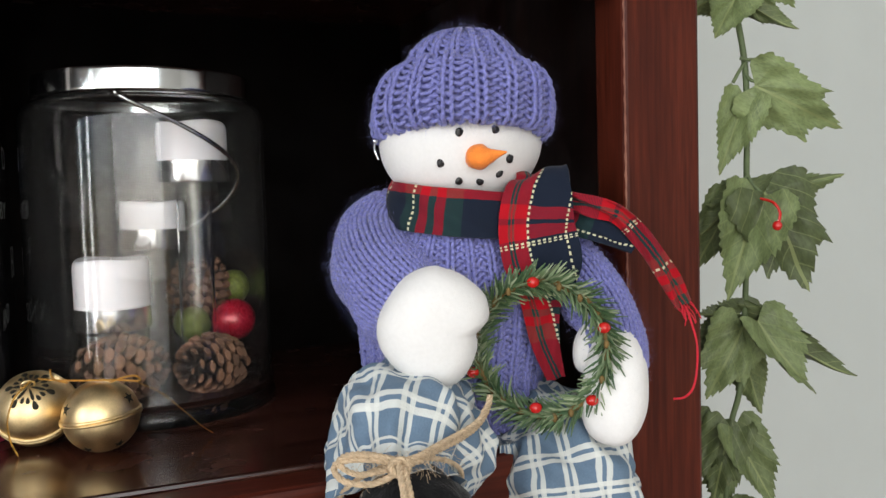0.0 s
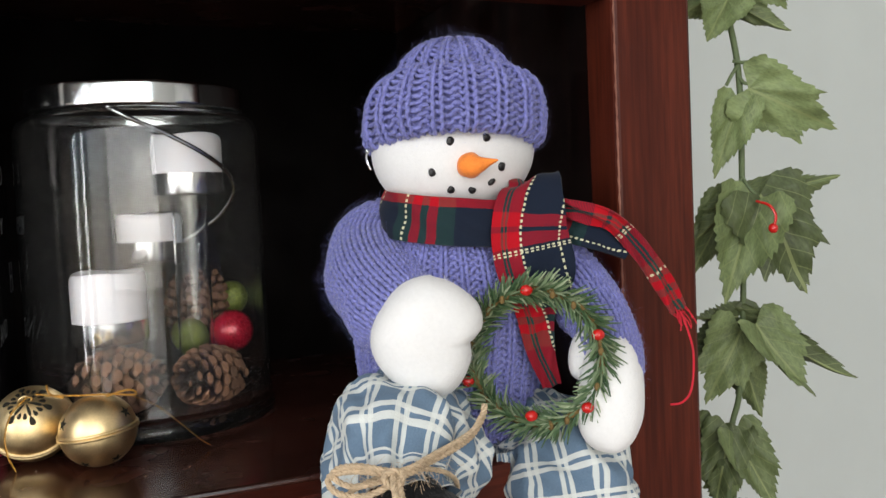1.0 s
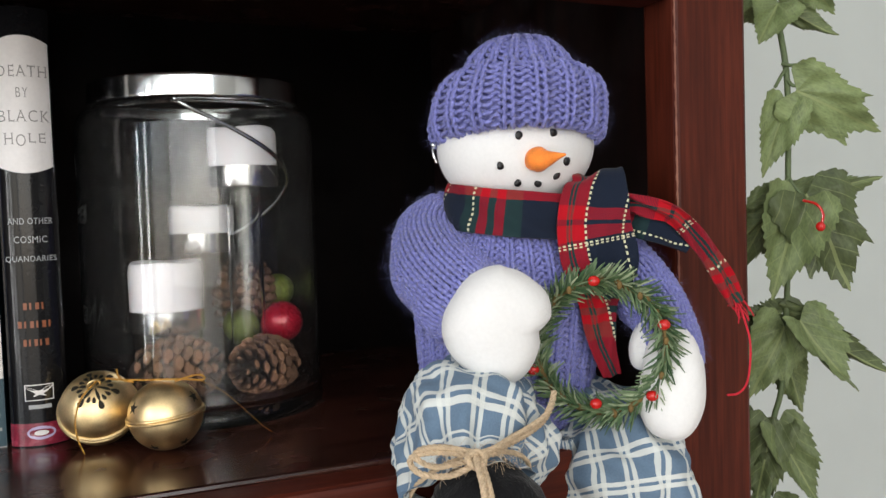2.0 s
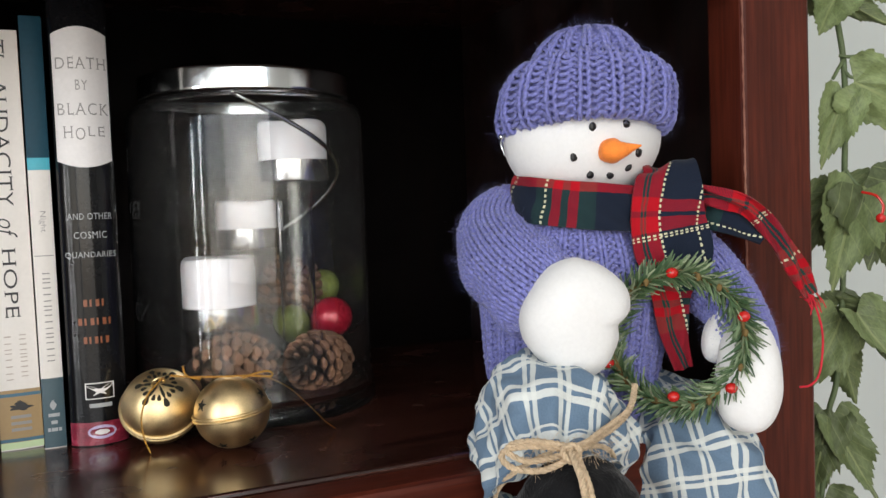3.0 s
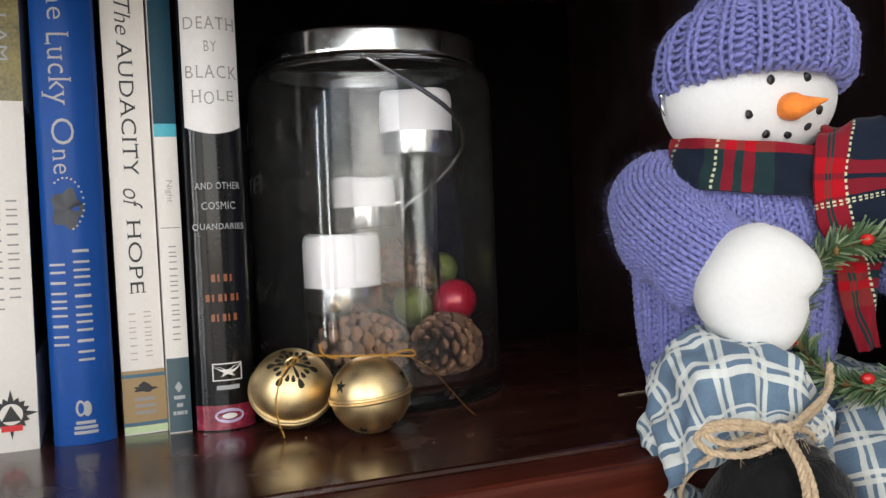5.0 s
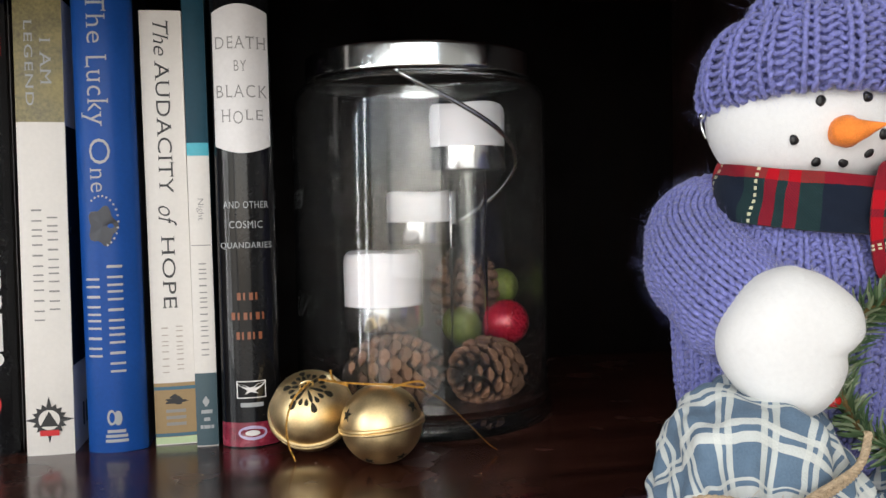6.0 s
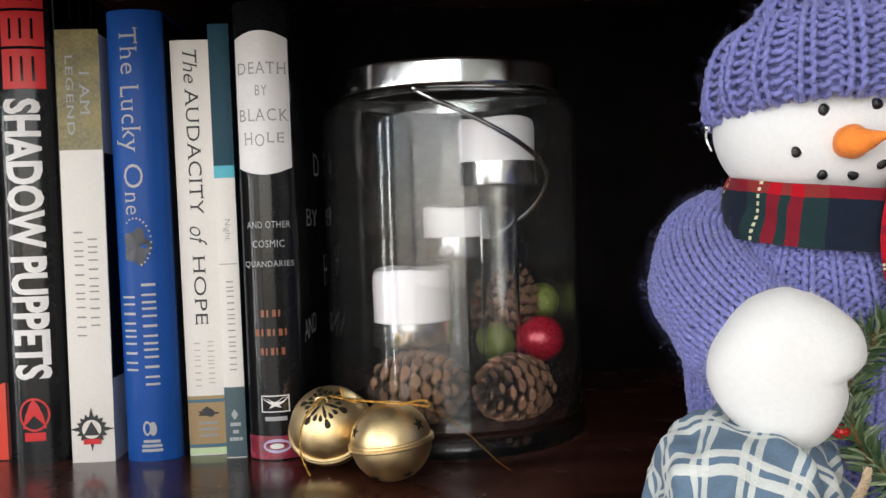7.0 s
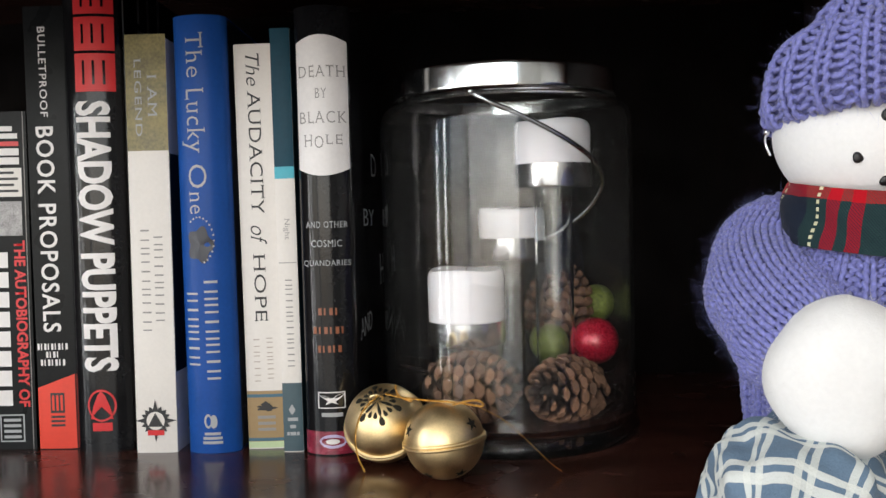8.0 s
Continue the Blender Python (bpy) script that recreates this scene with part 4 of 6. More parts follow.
def pine_cone(m, length, radius, rows, label, spread=0.0):
    cone = thing("pine_cone", label, "pine cone", m, "pine cones in the jar")
    slim = 1 - 0.35 * spread
    prof = [(0.0004, 0.0), (radius * 0.40 * slim, length * 0.08), (radius * 0.55 * slim, length * 0.35), (radius * 0.36 * slim, length * 0.7), (0.0004, length * (0.97 - 0.12 * spread))]
    part_grid("core", [(turned(spline(prof, 16), nu=16), True)], M_CONE_DARK, cone)
    k = 0
    for i in range(rows):
        t = (i + 0.5) / rows
        n = max(4, round(12 * math.sin(math.pi * (0.16 + 0.78 * t))))
        r = radius * math.sin(math.pi * (0.18 + 0.76 * t)) ** 0.8
        for j in range(n):
            k += 1
            a = 2 * math.pi * (j + 0.5 * (i % 2)) / n + 0.12 * math.sin(k * 7.3)
            tip = 5 + (38 - 20 * spread) * t
            size = r * 0.58
            q = pose(0, 0, length * (0.06 + 0.84 * t)) @ pose(0, 0, 0, 0, 0, math.degrees(a)) @ pose(0, r * 0.40, 0, tip, 0, 0)
            q = q @ Matrix.Diagonal((size * 1.0, size * 1.05, size * 0.9, 1))
            link("scale", SCALE, cone, m=q)
    return cone


pine_cone(pose(0.0555, 0.5665, 1.0270, 0, 86, -14), 0.054, 0.0200, 10, "brown closed pine cone lying on the floor of the jar")
pine_cone(pose(0.1470, 0.5800, 1.0240, 0, 86, 218), 0.050, 0.0185, 9, "brown open pine cone lying on the floor of the jar", 1.0)
pine_cone(pose(0.1290, 0.6330, 1.0330, 0, 8, 0), 0.056, 0.0215, 9, "brown pine cone standing at the back of the jar")


def bauble(x, y, z, r, material, label):
    b = thing("bauble", label, "bauble", pose(x, y, z) @ pose(0, 0, 0, -75, 20, 0) @ pose(0, 0, -r), "baubles in the jar")
    part_grid("ball", [(ball((0, 0, r), r, nu=32, nv=20), True)], material, b)
    part_grid("cap", [(turned([(0.0026, 0), (0.0028, 0.0022), (0.0014, 0.0026), (0.0001, 0.0027)], (0, 0, 2 * r - 0.0006), 16), True)], M_GOLD, b, m=pose(0, 0, 0))


bauble(0.1485, 0.5980, 1.0450, 0.0127, M_RED_BALL, "shiny red bauble resting on the pine cones")
bauble(0.1240, 0.6020, 1.0445, 0.0112, M_GREEN_BALL, "green glitter bauble resting on the pine cones")
bauble(0.1560, 0.6380, 1.0600, 0.0115, M_GREEN_BALL, "green glitter bauble at the back of the jar")


# ---- jingle bells ----
def jingle_bell(m, r, label, snow):
    """A hollow pressed-metal bell: two halves that meet in a rolled seam, with dark patches that paint the shade in its
    holes.
    """
    bell = thing("jingle_bell", label, "bell", m, "jingle bells")
    up = [(r * math.cos(a), r * 0.97 * math.sin(a)) for a in np.linspace(0.05, math.pi / 2 - 0.004, 22)]
    part_grid("upper_half", [(turned(up, nu=64), True)], M_GOLD, bell)
    lo = [(r * math.cos(a), -r * 0.97 * math.sin(a)) for a in np.linspace(math.pi / 2 - 0.004, 0.05, 22)]
    part_grid("lower_half", [(turned(lo, nu=64), True)], M_GOLD, bell)
    seam = [(r * 0.99, -0.0016), (r * 1.045, -0.0013), (r * 1.06, -0.0007), (r * 1.045, -0.0002), (r * 1.03, 0.0), (r * 1.045, 0.0002), (r * 1.06, 0.0007), (r * 1.045, 0.0013), (r * 0.99, 0.0016)]
    part_grid("seam", [(turned(seam, nu=64), True)], M_GOLD, bell, "rolled gold seam")

    def hole(lat, lon, pts):
        """A hole of the outline pts (right, up) at that latitude and longitude: a dark patch, its middle sunk into the
        closed shell.
        """
        la, lo_ = radians(lat), radians(lon)
        nrm = Vector((math.cos(la) * math.cos(lo_), math.cos(la) * math.sin(lo_), math.sin(la)))
        east = Vector((-math.sin(lo_), math.cos(lo_), 0))
        north = nrm.cross(east)
        rim_ = []
        for a, b in pts:
            p = (nrm * r + east * a + north * b).normalized()
            p.z *= 0.985
            rim_.append(p * (r * 1.0035))
        n = len(pts)
        v = [sum(rim_, Vector()).normalized() * r * 0.997] + rim_
        f = [(0, 1 + i, 1 + (i + 1) % n) for i in range(n)]
        link("hole", flat_mesh("hole", v, f, M_HOLE_SHADE), bell, "dark patch painted for the shade in a pierced hole")

    def drop(angle, a, b, w):
        """A tear-shaped outline that points along angle, from a to b."""
        c, s = math.cos(angle), math.sin(angle)
        out = []
        for i in range(12):
            q = 2 * math.pi * i / 12
            along = a + (b - a) * (0.5 - 0.5 * math.cos(q))
            wide = w * math.sin(q) * (0.35 + 0.65 * (along - a) / (b - a))
            out.append((along * c - wide * s, along * s + wide * c))
        return out

    def star(size):
        return [((size if i % 2 == 0 else size * 0.42) * math.sin(math.pi * i / 5), (size if i % 2 == 0 else size * 0.42) * math.cos(math.pi * i / 5)) for i in range(10)]

    if snow:
        for i in range(6):
            q = math.pi * i / 3
            hole(89.5, 0, drop(q, 0.0008, 0.0080, 0.0011))
            hole(89.5, 0, drop(q, 0.0078, 0.0142, 0.0023))
            hole(89.5, 0, drop(q + 0.34, 0.0056, 0.0094, 0.0014))
            hole(89.5, 0, drop(q - 0.34, 0.0056, 0.0094, 0.0014))
    else:
        for i in range(3):
            hole(25, i * 120 + 8, star(0.0034))
            hole(-48, i * 72 + 30, star(0.0030))
    if snow:
        part_grid("loop", [(tube([(r * 0.0 + 0.003 * math.cos(a), 0, r * 0.97 + 0.0022 + 0.003 * math.sin(a)) for a in np.linspace(-0.6, math.pi + 0.6, 18)], 0.0006, 8)[0], True)], M_GOLD, bell)
    return bell


jingle_bell(pose(0.0680, 0.5080, 1.0176, 5, 4, 217) @ pose(0, 0, 0, 0, 0, -20), 0.0176, "brushed gold jingle bell with star-shaped holes", False)
jingle_bell(pose(0.0392, 0.5365, 1.0186, 43, -14, 5), 0.0186, "brushed gold jingle bell with snowflake holes", True)
cord = thing("gold_cord", "twisted gold cord tied in a small bow on the bells", "cord", pose(0.03, 0.48, SHELF))


def twisted(name, pts, r, material, parent, n=240, twist=2600.0, strands=2):
    """A cord of strands that wind round each other."""
    path = spline(pts, n)
    _, a, b = frames(path)
    s = np.concatenate([[0], np.cumsum(np.linalg.norm(np.diff(path, axis=0), axis=1))])
    inv = np.array(parent.matrix_world.inverted())
    path = path @ inv[:3, :3].T + inv[:3, 3]
    grids = []
    for k in range(strands):
        ph = s * twist + 2 * np.pi * k / strands
        q = path + 0.55 * r * (np.cos(ph)[:, None] * a + np.sin(ph)[:, None] * b)
        grids.append((tube(q, r * 0.62, 6)[0], True))
    return part_grid(name, grids, material, parent)


twisted("strand", [(0.020, 0.478, 1.038), (0.028, 0.474, 1.0375), (0.0400, 0.470, 1.0372), (0.0540, 0.466, 1.0372), (0.0640, 0.462, 1.0368), (0.0655, 0.460, 1.0385),
                   (0.0630, 0.460, 1.0400), (0.0580, 0.462, 1.0390), (0.0520, 0.465, 1.0365)], 0.00048, M_CORD, cord)
twisted("strand", [(0.0255, 0.474, 1.0430), (0.0262, 0.4735, 1.0395), (0.0285, 0.473, 1.0375), (0.0330, 0.472, 1.0362)], 0.00048, M_CORD, cord, 40)
twisted("strand", [(0.016, 0.480, 1.0365), (0.0090, 0.4765, 1.0300), (0.0055, 0.4750, 1.0200), (0.0060, 0.4745, 1.0100), (0.0085, 0.4760, 1.0015)], 0.00048, M_CORD, cord, 60)
twisted("strand", [(0.063, 0.462, 1.0368), (0.074, 0.466, 1.0290), (0.0840, 0.470, 1.0180), (0.0940, 0.474, 1.0060), (0.0990, 0.476, 1.0012)], 0.00018, M_CORD, cord, 60)

# the whole group of doll and cord, turned and set back on the shelf
SEAT = pose(0.20379, 0.45946, 1.06929, 5.635, -0.822, -4.542) @ Matrix.Scale(0.978, 4) @ Matrix.Translation((-0.1895, -0.43186, -1.07579))
cord.matrix_world = Matrix.Translation((-0.0010, -0.0050, 0.0020)) @ SEAT @ cord.matrix_world

# ---- the sitting snowman doll ----
def knit(surface, stitches, pitch, r, lift, depth, ribbed=False, wide=0.5, raise_rib=0.0, sides=9, per=16):
    """One looped yarn that winds over a closed grid of points, row by row; returns its tube.
    ribbed: every other column is turned inside out, the plain columns take the share 1 - wide of the width."""
    surface = np.asarray(surface, float)
    nv, nu = surface.shape[:2]
    du = np.roll(surface, -1, 1) - np.roll(surface, 1, 1)
    nn = np.cross(du, np.gradient(surface, axis=0))
    nn /= np.maximum(np.linalg.norm(nn, axis=2), 1e-12)[..., None]
    if np.sum(nn * (surface - surface.mean((0, 1)))) < 0:
        nn = -nn
    arc = np.concatenate([[0], np.cumsum(np.linalg.norm(np.diff(surface, axis=0), axis=2).mean(1))])
    size = np.linalg.norm(du, axis=2).mean(1) * nu / 2

    def sample(field, row, col):
        i0 = np.clip(np.floor(row).astype(int), 0, nv - 2)
        f = (row - i0)[..., None]
        c0 = np.floor(col).astype(int)
        g = (col - c0)[..., None]
        c0, c1 = c0 % nu, (c0 + 1) % nu
        return (field[i0, c0] * (1 - g) + field[i0, c1] * g) * (1 - f) + (field[i0 + 1, c0] * (1 - g) + field[i0 + 1, c1] * g) * f

    n = stitches * per
    t = np.arange(n) * 2 * np.pi / per
    column = t / (2 * np.pi)
    x = column + 0.145 * np.sin(2 * t)
    y = 0.82 * np.cos(t)
    z = -np.cos(2 * t)
    grow = np.zeros(n)
    if ribbed:
        turn = np.tanh(3.0 * np.cos(np.pi * (column - 0.5 - 0.5)))
        z = z * -turn
        grow = raise_rib * (0.5 - 0.5 * turn)
        pair, rest = np.floor(x / 2), np.mod(x, 2.0)
        x = 2 * (pair + np.where(rest < 1, rest * wide, wide + (rest - 1) * (1 - wide)))
    g = np.random.default_rng(stitches + nv)
    rows = max(2, int(arc[-1] / pitch) - 1)
    last = arc[np.argmax(size < 0.35 * stitches * 2.4 * r)] if np.any(size < 0.35 * stitches * 2.4 * r) else arc[-1]
    rows = min(rows, int(last / pitch) - 1)
    step = np.concatenate([1 + k + column / stitches for k in range(rows)])
    x, y, z, grow = (np.tile(q, rows) for q in (x, y, z, grow))
    m = len(x)
    row = np.interp(pitch * (step + y + 0.05 * g.normal(0, 1, m)), arc, np.arange(nv))
    col = x / stitches * nu
    fit = np.minimum(1.0, np.interp(pitch * step, arc, size) / (stitches * 2.4 * r))
    p, q = sample(surface, row, col), sample(nn, row, col)
    c = p + q * (lift + fit * (depth * z + grow * np.clip(1 + 1.1 * q[:, 2], 0.1, 1)) + 0.00012 * g.normal(0, 1, m))[:, None]
    tg = np.gradient(c, axis=0)
    tg /= np.maximum(np.linalg.norm(tg, axis=1), 1e-12)[:, None]
    a = q - tg * np.sum(q * tg, 1)[:, None]
    a /= np.maximum(np.linalg.norm(a, axis=1), 1e-12)[:, None]
    b = np.cross(tg, a)
    ph = np.linspace(0, 2 * np.pi, sides, endpoint=False)
    rr = r * (0.75 + 0.25 * fit) * (1 + 0.07 * g.normal(0, 1, m))
    run = np.concatenate([[0], np.cumsum(np.linalg.norm(np.diff(c, axis=0), axis=1))])
    rr = rr[:, None] * (1 + 0.26 * np.cos(2 * (ph[None, :] - run[:, None] * 2 * np.pi / 0.0052)))
    return c[:, None] + rr[..., None] * (np.cos(ph)[None, :, None] * a[:, None] + np.sin(ph)[None, :, None] * b[:, None])


HEAD = np.array([0.2245, 0.4430, 1.1500])
HEAD_R = np.array([0.0418, 0.0345, 0.0345])


def on_head(x, z, out=0.0):
    q = 1 - ((x - HEAD[0]) / HEAD_R[0]) ** 2 - ((z - HEAD[2]) / HEAD_R[2]) ** 2
    return np.array([x, HEAD[1] - HEAD_R[1] * math.sqrt(max(q, 0)) - out, z])


def lumpy(pts, amp, freq, seed):
    """Soft unevenness of stuffed cloth."""
    flat = pts.reshape(-1, 3)
    d = np.array([noise.noise(Vector(p * freq) + Vector((seed, 0, 0))) for p in flat])
    c = flat.mean(0)
    n = flat - c
    n /= np.maximum(np.linalg.norm(n, axis=1), 1e-6)[:, None]
    return (flat + amp * d[:, None] * n).reshape(pts.shape)


doll = Buf()
doll.grid(lumpy(ball(HEAD, *HEAD_R, nu=56, nv=36), 0.0012, 30, 1), 0)
# eyes and mouth of small black beads
for x, z in ((0.2114, 1.1560), (0.2290, 1.1572), (0.2035, 1.1418), (0.2128, 1.1333), (0.2227, 1.1328), (0.2322, 1.1362), (0.2372, 1.1435)):
    doll.grid(lumpy(ball(on_head(x, z, 0.0004), 0.0020, 0.0012, 0.0021, 14, 10), 0.0007, 420, x * 900), 4)
# carrot nose that bends to one side
nose_root = on_head(0.2195, 1.1445, -0.002)
nose = spline([nose_root, nose_root + (0.0006, -0.006, 0.0002), nose_root + (0.0022, -0.0095, 0.0006), nose_root + (0.0060, -0.0125, 0.0016), nose_root + (0.0100, -0.0145, 0.0026)], 22)
doll.grid(lumpy(tube(nose, np.interp(np.linspace(0, 1, 22), [0, 0.2, 0.45, 0.75, 1], [0.0054, 0.0062, 0.0047, 0.0021, 0.0004]), 20)[0], 0.0005, 260, 3), 5)

def fibres(points, normals, count, seed, area, mean):
    """Fine loose fibres that stand off knitted yarn; returns their triangles."""
    g = np.random.default_rng(seed)
    pick = g.choice(len(points), count, p=area / area.sum())
    p, nn = points[pick], normals[pick]
    d = nn * 0.45 + g.normal(0, 0.75, (count, 3))
    d /= np.linalg.norm(d, axis=1)[:, None]
    bend = g.normal(0, 1.1, (count, 3))
    ln = g.uniform(0.4, 1.5, count)[:, None] * mean
    side = np.cross(d, g.normal(0, 1, (count, 3)))
    side /= np.linalg.norm(side, axis=1)[:, None]
    rows = []
    for k, w in ((0.0, 1.0), (0.4, 0.9), (0.75, 0.7), (1.0, 0.3)):
        c = p + ln * (d * k + bend * k * k)
        rows.append((c - side * 0.000022 * w, c + side * 0.000022 * w))
    return rows


def add_fibres(buf, grid, count, seed, mi, mean=0.0021):
    """Stand fibres on a grid of points, into a mesh buffer."""
    du, dv = np.roll(grid, -1, 1) - grid, np.gradient(grid, axis=0)
    nn = np.cross(du, dv)
    nn /= np.maximum(np.linalg.norm(nn, axis=2), 1e-12)[..., None]
    area = np.linalg.norm(np.cross(du, dv), axis=2).reshape(-1)
    rows = fibres(grid.reshape(-1, 3), nn.reshape(-1, 3), count, seed, area, mean)
    a = np.stack([np.stack(r, 1) for r in rows], 0)
    nr, cnt = a.shape[0], a.shape[1]
    base = buf.count
    buf.v.append(a.reshape(-1, 3))
    buf.count += a.shape[0] * cnt * 2
    f = []
    idx = np.arange(cnt) * 2
    for k in range(nr - 1):
        f.append(np.stack([k * cnt * 2 + idx, k * cnt * 2 + idx + 1, (k + 1) * cnt * 2 + idx + 1, (k + 1) * cnt * 2 + idx], -1))
    f = np.concatenate(f) + base
    buf.f.append(f)
    buf.uv.append(np.zeros((len(f), 4, 2)))
    buf.m.append(np.full(len(f), mi))



# jumper: body, then the two sleeves
nv, nu = 90, 160
t = np.linspace(0, 1, nv)
prof = spline([(0.040, 1.0012), (0.0470, 1.010), (0.0525, 1.030), (0.0560, 1.055), (0.0560, 1.078), (0.0470, 1.099), (0.0355, 1.110), (0.0240, 1.115), (0.018, 1.116)], nv)
th = np.linspace(0, 2 * np.pi, nu, endpoint=False)
soft = np.array([[noise.noise(Vector((2.2 * math.cos(b), 2.2 * math.sin(b), a * 40))) for b in np.linspace(0, 2 * np.pi, 40, endpoint=False)] for a in prof[:, 1]])
soft = np.stack([np.interp(th, np.linspace(0, 2 * np.pi, 41), np.append(r, r[0])) for r in soft])
rr = prof[:, 0][:, None] + 0.0022 * soft
body = np.stack([0.2205 + rr * np.cos(th) * 0.83, 0.4420 + rr * np.sin(th) * 0.70, np.broadcast_to(prof[:, 1][:, None], rr.shape)], -1)
uvb = np.stack(np.broadcast_arrays(np.linspace(0, 0.36, nu + 1)[None, :], prof[:, 1][:, None]), -1)
doll.grid(body, 1, True, uvb)
doll.grid(knit(body, 52, 0.0034, 0.00108, 0.0014, 0.0009, True, 0.5, 0.0008), 1)
add_fibres(doll, body, 12000, 1, 6)


def sleeve(pts, radii, ribs, seed):
    n = 90
    path = spline(pts, n)
    r = spline(np.array(radii)[:, None], n)[:, 0]
    def relief(s, a):
        fold = 0.0020 * np.sin(s * 240 + 2.0 * np.cos(a + seed)) * np.clip(s / 0.05, 0, 1) * (0.5 + 0.5 * np.cos(a - 1.2))
        return 0.0006 + fold
    p, uv = tube(path, r, 120, 1.0, relief)
    p[..., 1] = np.where(p[..., 0] > 0.3010, np.minimum(p[..., 1], 0.4145), p[..., 1])
    doll.grid(p, 1, True, uv)
    yarn = knit(p, ribs, 0.0031, 0.00108, 0.0015, 0.0013)
    yarn[..., 1] = np.where(yarn[..., 0] > 0.3010, np.minimum(yarn[..., 1], 0.4145), yarn[..., 1])
    doll.grid(yarn, 1)
    add_fibres(doll, p, 50000, int(seed * 10), 6)


sleeve([(0.210, 0.460, 1.096), (0.197, 0.461, 1.1035), (0.1880, 0.459, 1.1015), (0.1820, 0.449, 1.0945), (0.1797, 0.431, 1.0870), (0.1830, 0.417, 1.0800), (0.1875, 0.4085, 1.0755)],
       [0.0155, 0.0182, 0.0192, 0.0194, 0.0196, 0.0192, 0.0175], 27, 0.4)
sleeve([(0.246, 0.444, 1.104), (0.256, 0.430, 1.103), (0.2675, 0.412, 1.092), (0.2770, 0.397, 1.075), (0.2800, 0.385, 1.057), (0.277, 0.375, 1.048), (0.275, 0.372, 1.044)],
       [0.012, 0.0128, 0.0122, 0.0120, 0.0120, 0.0105, 0.008], 18, 1.7)


# mittens
def mitten(centre, axis, length, wide, deep, seed, thumb=None, swell=0.0):
    """A stuffed mitten along axis (from cuff to tip); thumb: the direction of its bulge."""
    q = Vector(axis).normalized().to_track_quat("Z", "Y").to_matrix()
    pts = ball((0, 0, 0), 1, 1, 1, 64, 48)
    pts = np.sign(pts) * np.abs(pts) ** 0.86 * np.array([wide, deep, length])
    k = pts[..., 2] / length
    pts[..., 0] *= 1 + 0.10 * k
    pts = lumpy(pts, 0.0014, 55, seed) @ np.array(q).T
    if thumb is not None:
        d = pts / np.linalg.norm(pts, axis=2)[..., None]
        th_ = np.array(Vector(thumb).normalized())
        low = np.array(Vector((thumb[0], thumb[1], thumb[2] - 0.75)).normalized())
        pts = pts * (1 + swell * np.clip((d @ th_ - 0.70) / 0.22, 0, 1) ** 2 * (3 - 2 * np.clip((d @ th_ - 0.70) / 0.22, 0, 1)) - 0.13 * np.exp((d @ low - 1) * 90))[..., None]
    doll.grid(pts + np.array(centre), 0)


def sewn_mitten(centre, right, outline, deep, seed):
    """A flat-sewn, stuffed mitten: its seam outline in millimetres (right, up), filled out to both sides."""
    r_, u_ = np.array(Vector(right).normalized()), np.array((0.0, 0.0, 1.0))
    out_ = np.cross(r_, u_)
    o = np.array(outline, float) * 0.001
    o = spline(np.vstack([o[-2:], o, o[:2]]), 16 * (len(o) + 4))[32:-32]
    t_ = np.linspace(-np.pi / 2, np.pi / 2, 40)
    flat = np.maximum(np.cos(t_), 1e-6)[:, None] ** 0.62
    pts = flat[..., None] * (o[None, :, :1] * r_ + o[None, :, 1:] * u_) + deep * np.sin(t_)[:, None, None] * out_
    pts = lumpy(pts + np.array(centre), 0.0010, 60, seed)
    doll.grid(pts, 0)
    add_fibres(doll, pts, 5000, seed, 0, 0.0012)


sewn_mitten((0.1903, 0.3910, 1.0695), (0.985, -0.17, 0), [(2, 28), (-9, 24.5), (-18, 16), (-24.5, 4), (-22, -10), (-13, -21), (-3, -27), (8, -26.5), (16.5, -20.5), (20.5, -10), (20.5, -2.5), (23.5, 1.0), (26.5, 6), (24.5, 14), (18, 21), (11, 25.5)], 0.0185, 5)
mitten((0.2725, 0.3690, 1.0400), (-0.30, -0.34, -0.90), 0.0275, 0.0150, 0.0130, 11)
mitten((0.2690, 0.3850, 1.0560), (-0.2, 0.1, -0.9), 0.0150, 0.0072, 0.0075, 13)


# check trousers and black plush boots
def trouser(pts, radii, seed, folds, pinch):
    n = 110
    path = spline(pts, n)
    r = spline(np.array(radii)[:, None], n)[:, 0]
    end = float(np.sum(np.linalg.norm(np.diff(path, axis=0), axis=1)))

    def relief(s, a):
        k = np.clip(1 - np.abs(s - pinch * end) / 0.022, 0, 1)
        slow = 0.0018 * np.sin(3 * a + seed + s * 60) + 0.0014 * np.sin(5 * a - 2 * seed + s * 110) + 0.0010 * np.abs(np.sin(4 * a + s * 170 + 3 * np.sin(2 * a + seed)))
        return slow + 0.0013 * np.sin(9 * a + 2.5 * np.sin(s * 150 + seed) + s * 90) + folds * k * (np.cos(13 * a + seed) + 0.6 * np.cos(21 * a + 2.1 * seed))
    p, uv = tube(path, r, 150, 1.0, relief)
    p = lumpy(p, 0.0042, 48, seed)
    p = lumpy(p, 0.0024, 120, seed + 5)
    p[..., 2] = np.where(p[..., 1] > 0.393, np.maximum(p[..., 2], 1.0075), p[..., 2])
    p[..., 1] = np.where(p[..., 2] < 1.0075, np.minimum(p[..., 1], 0.3885), p[..., 1])
    doll.grid(p, 2, True, uv)


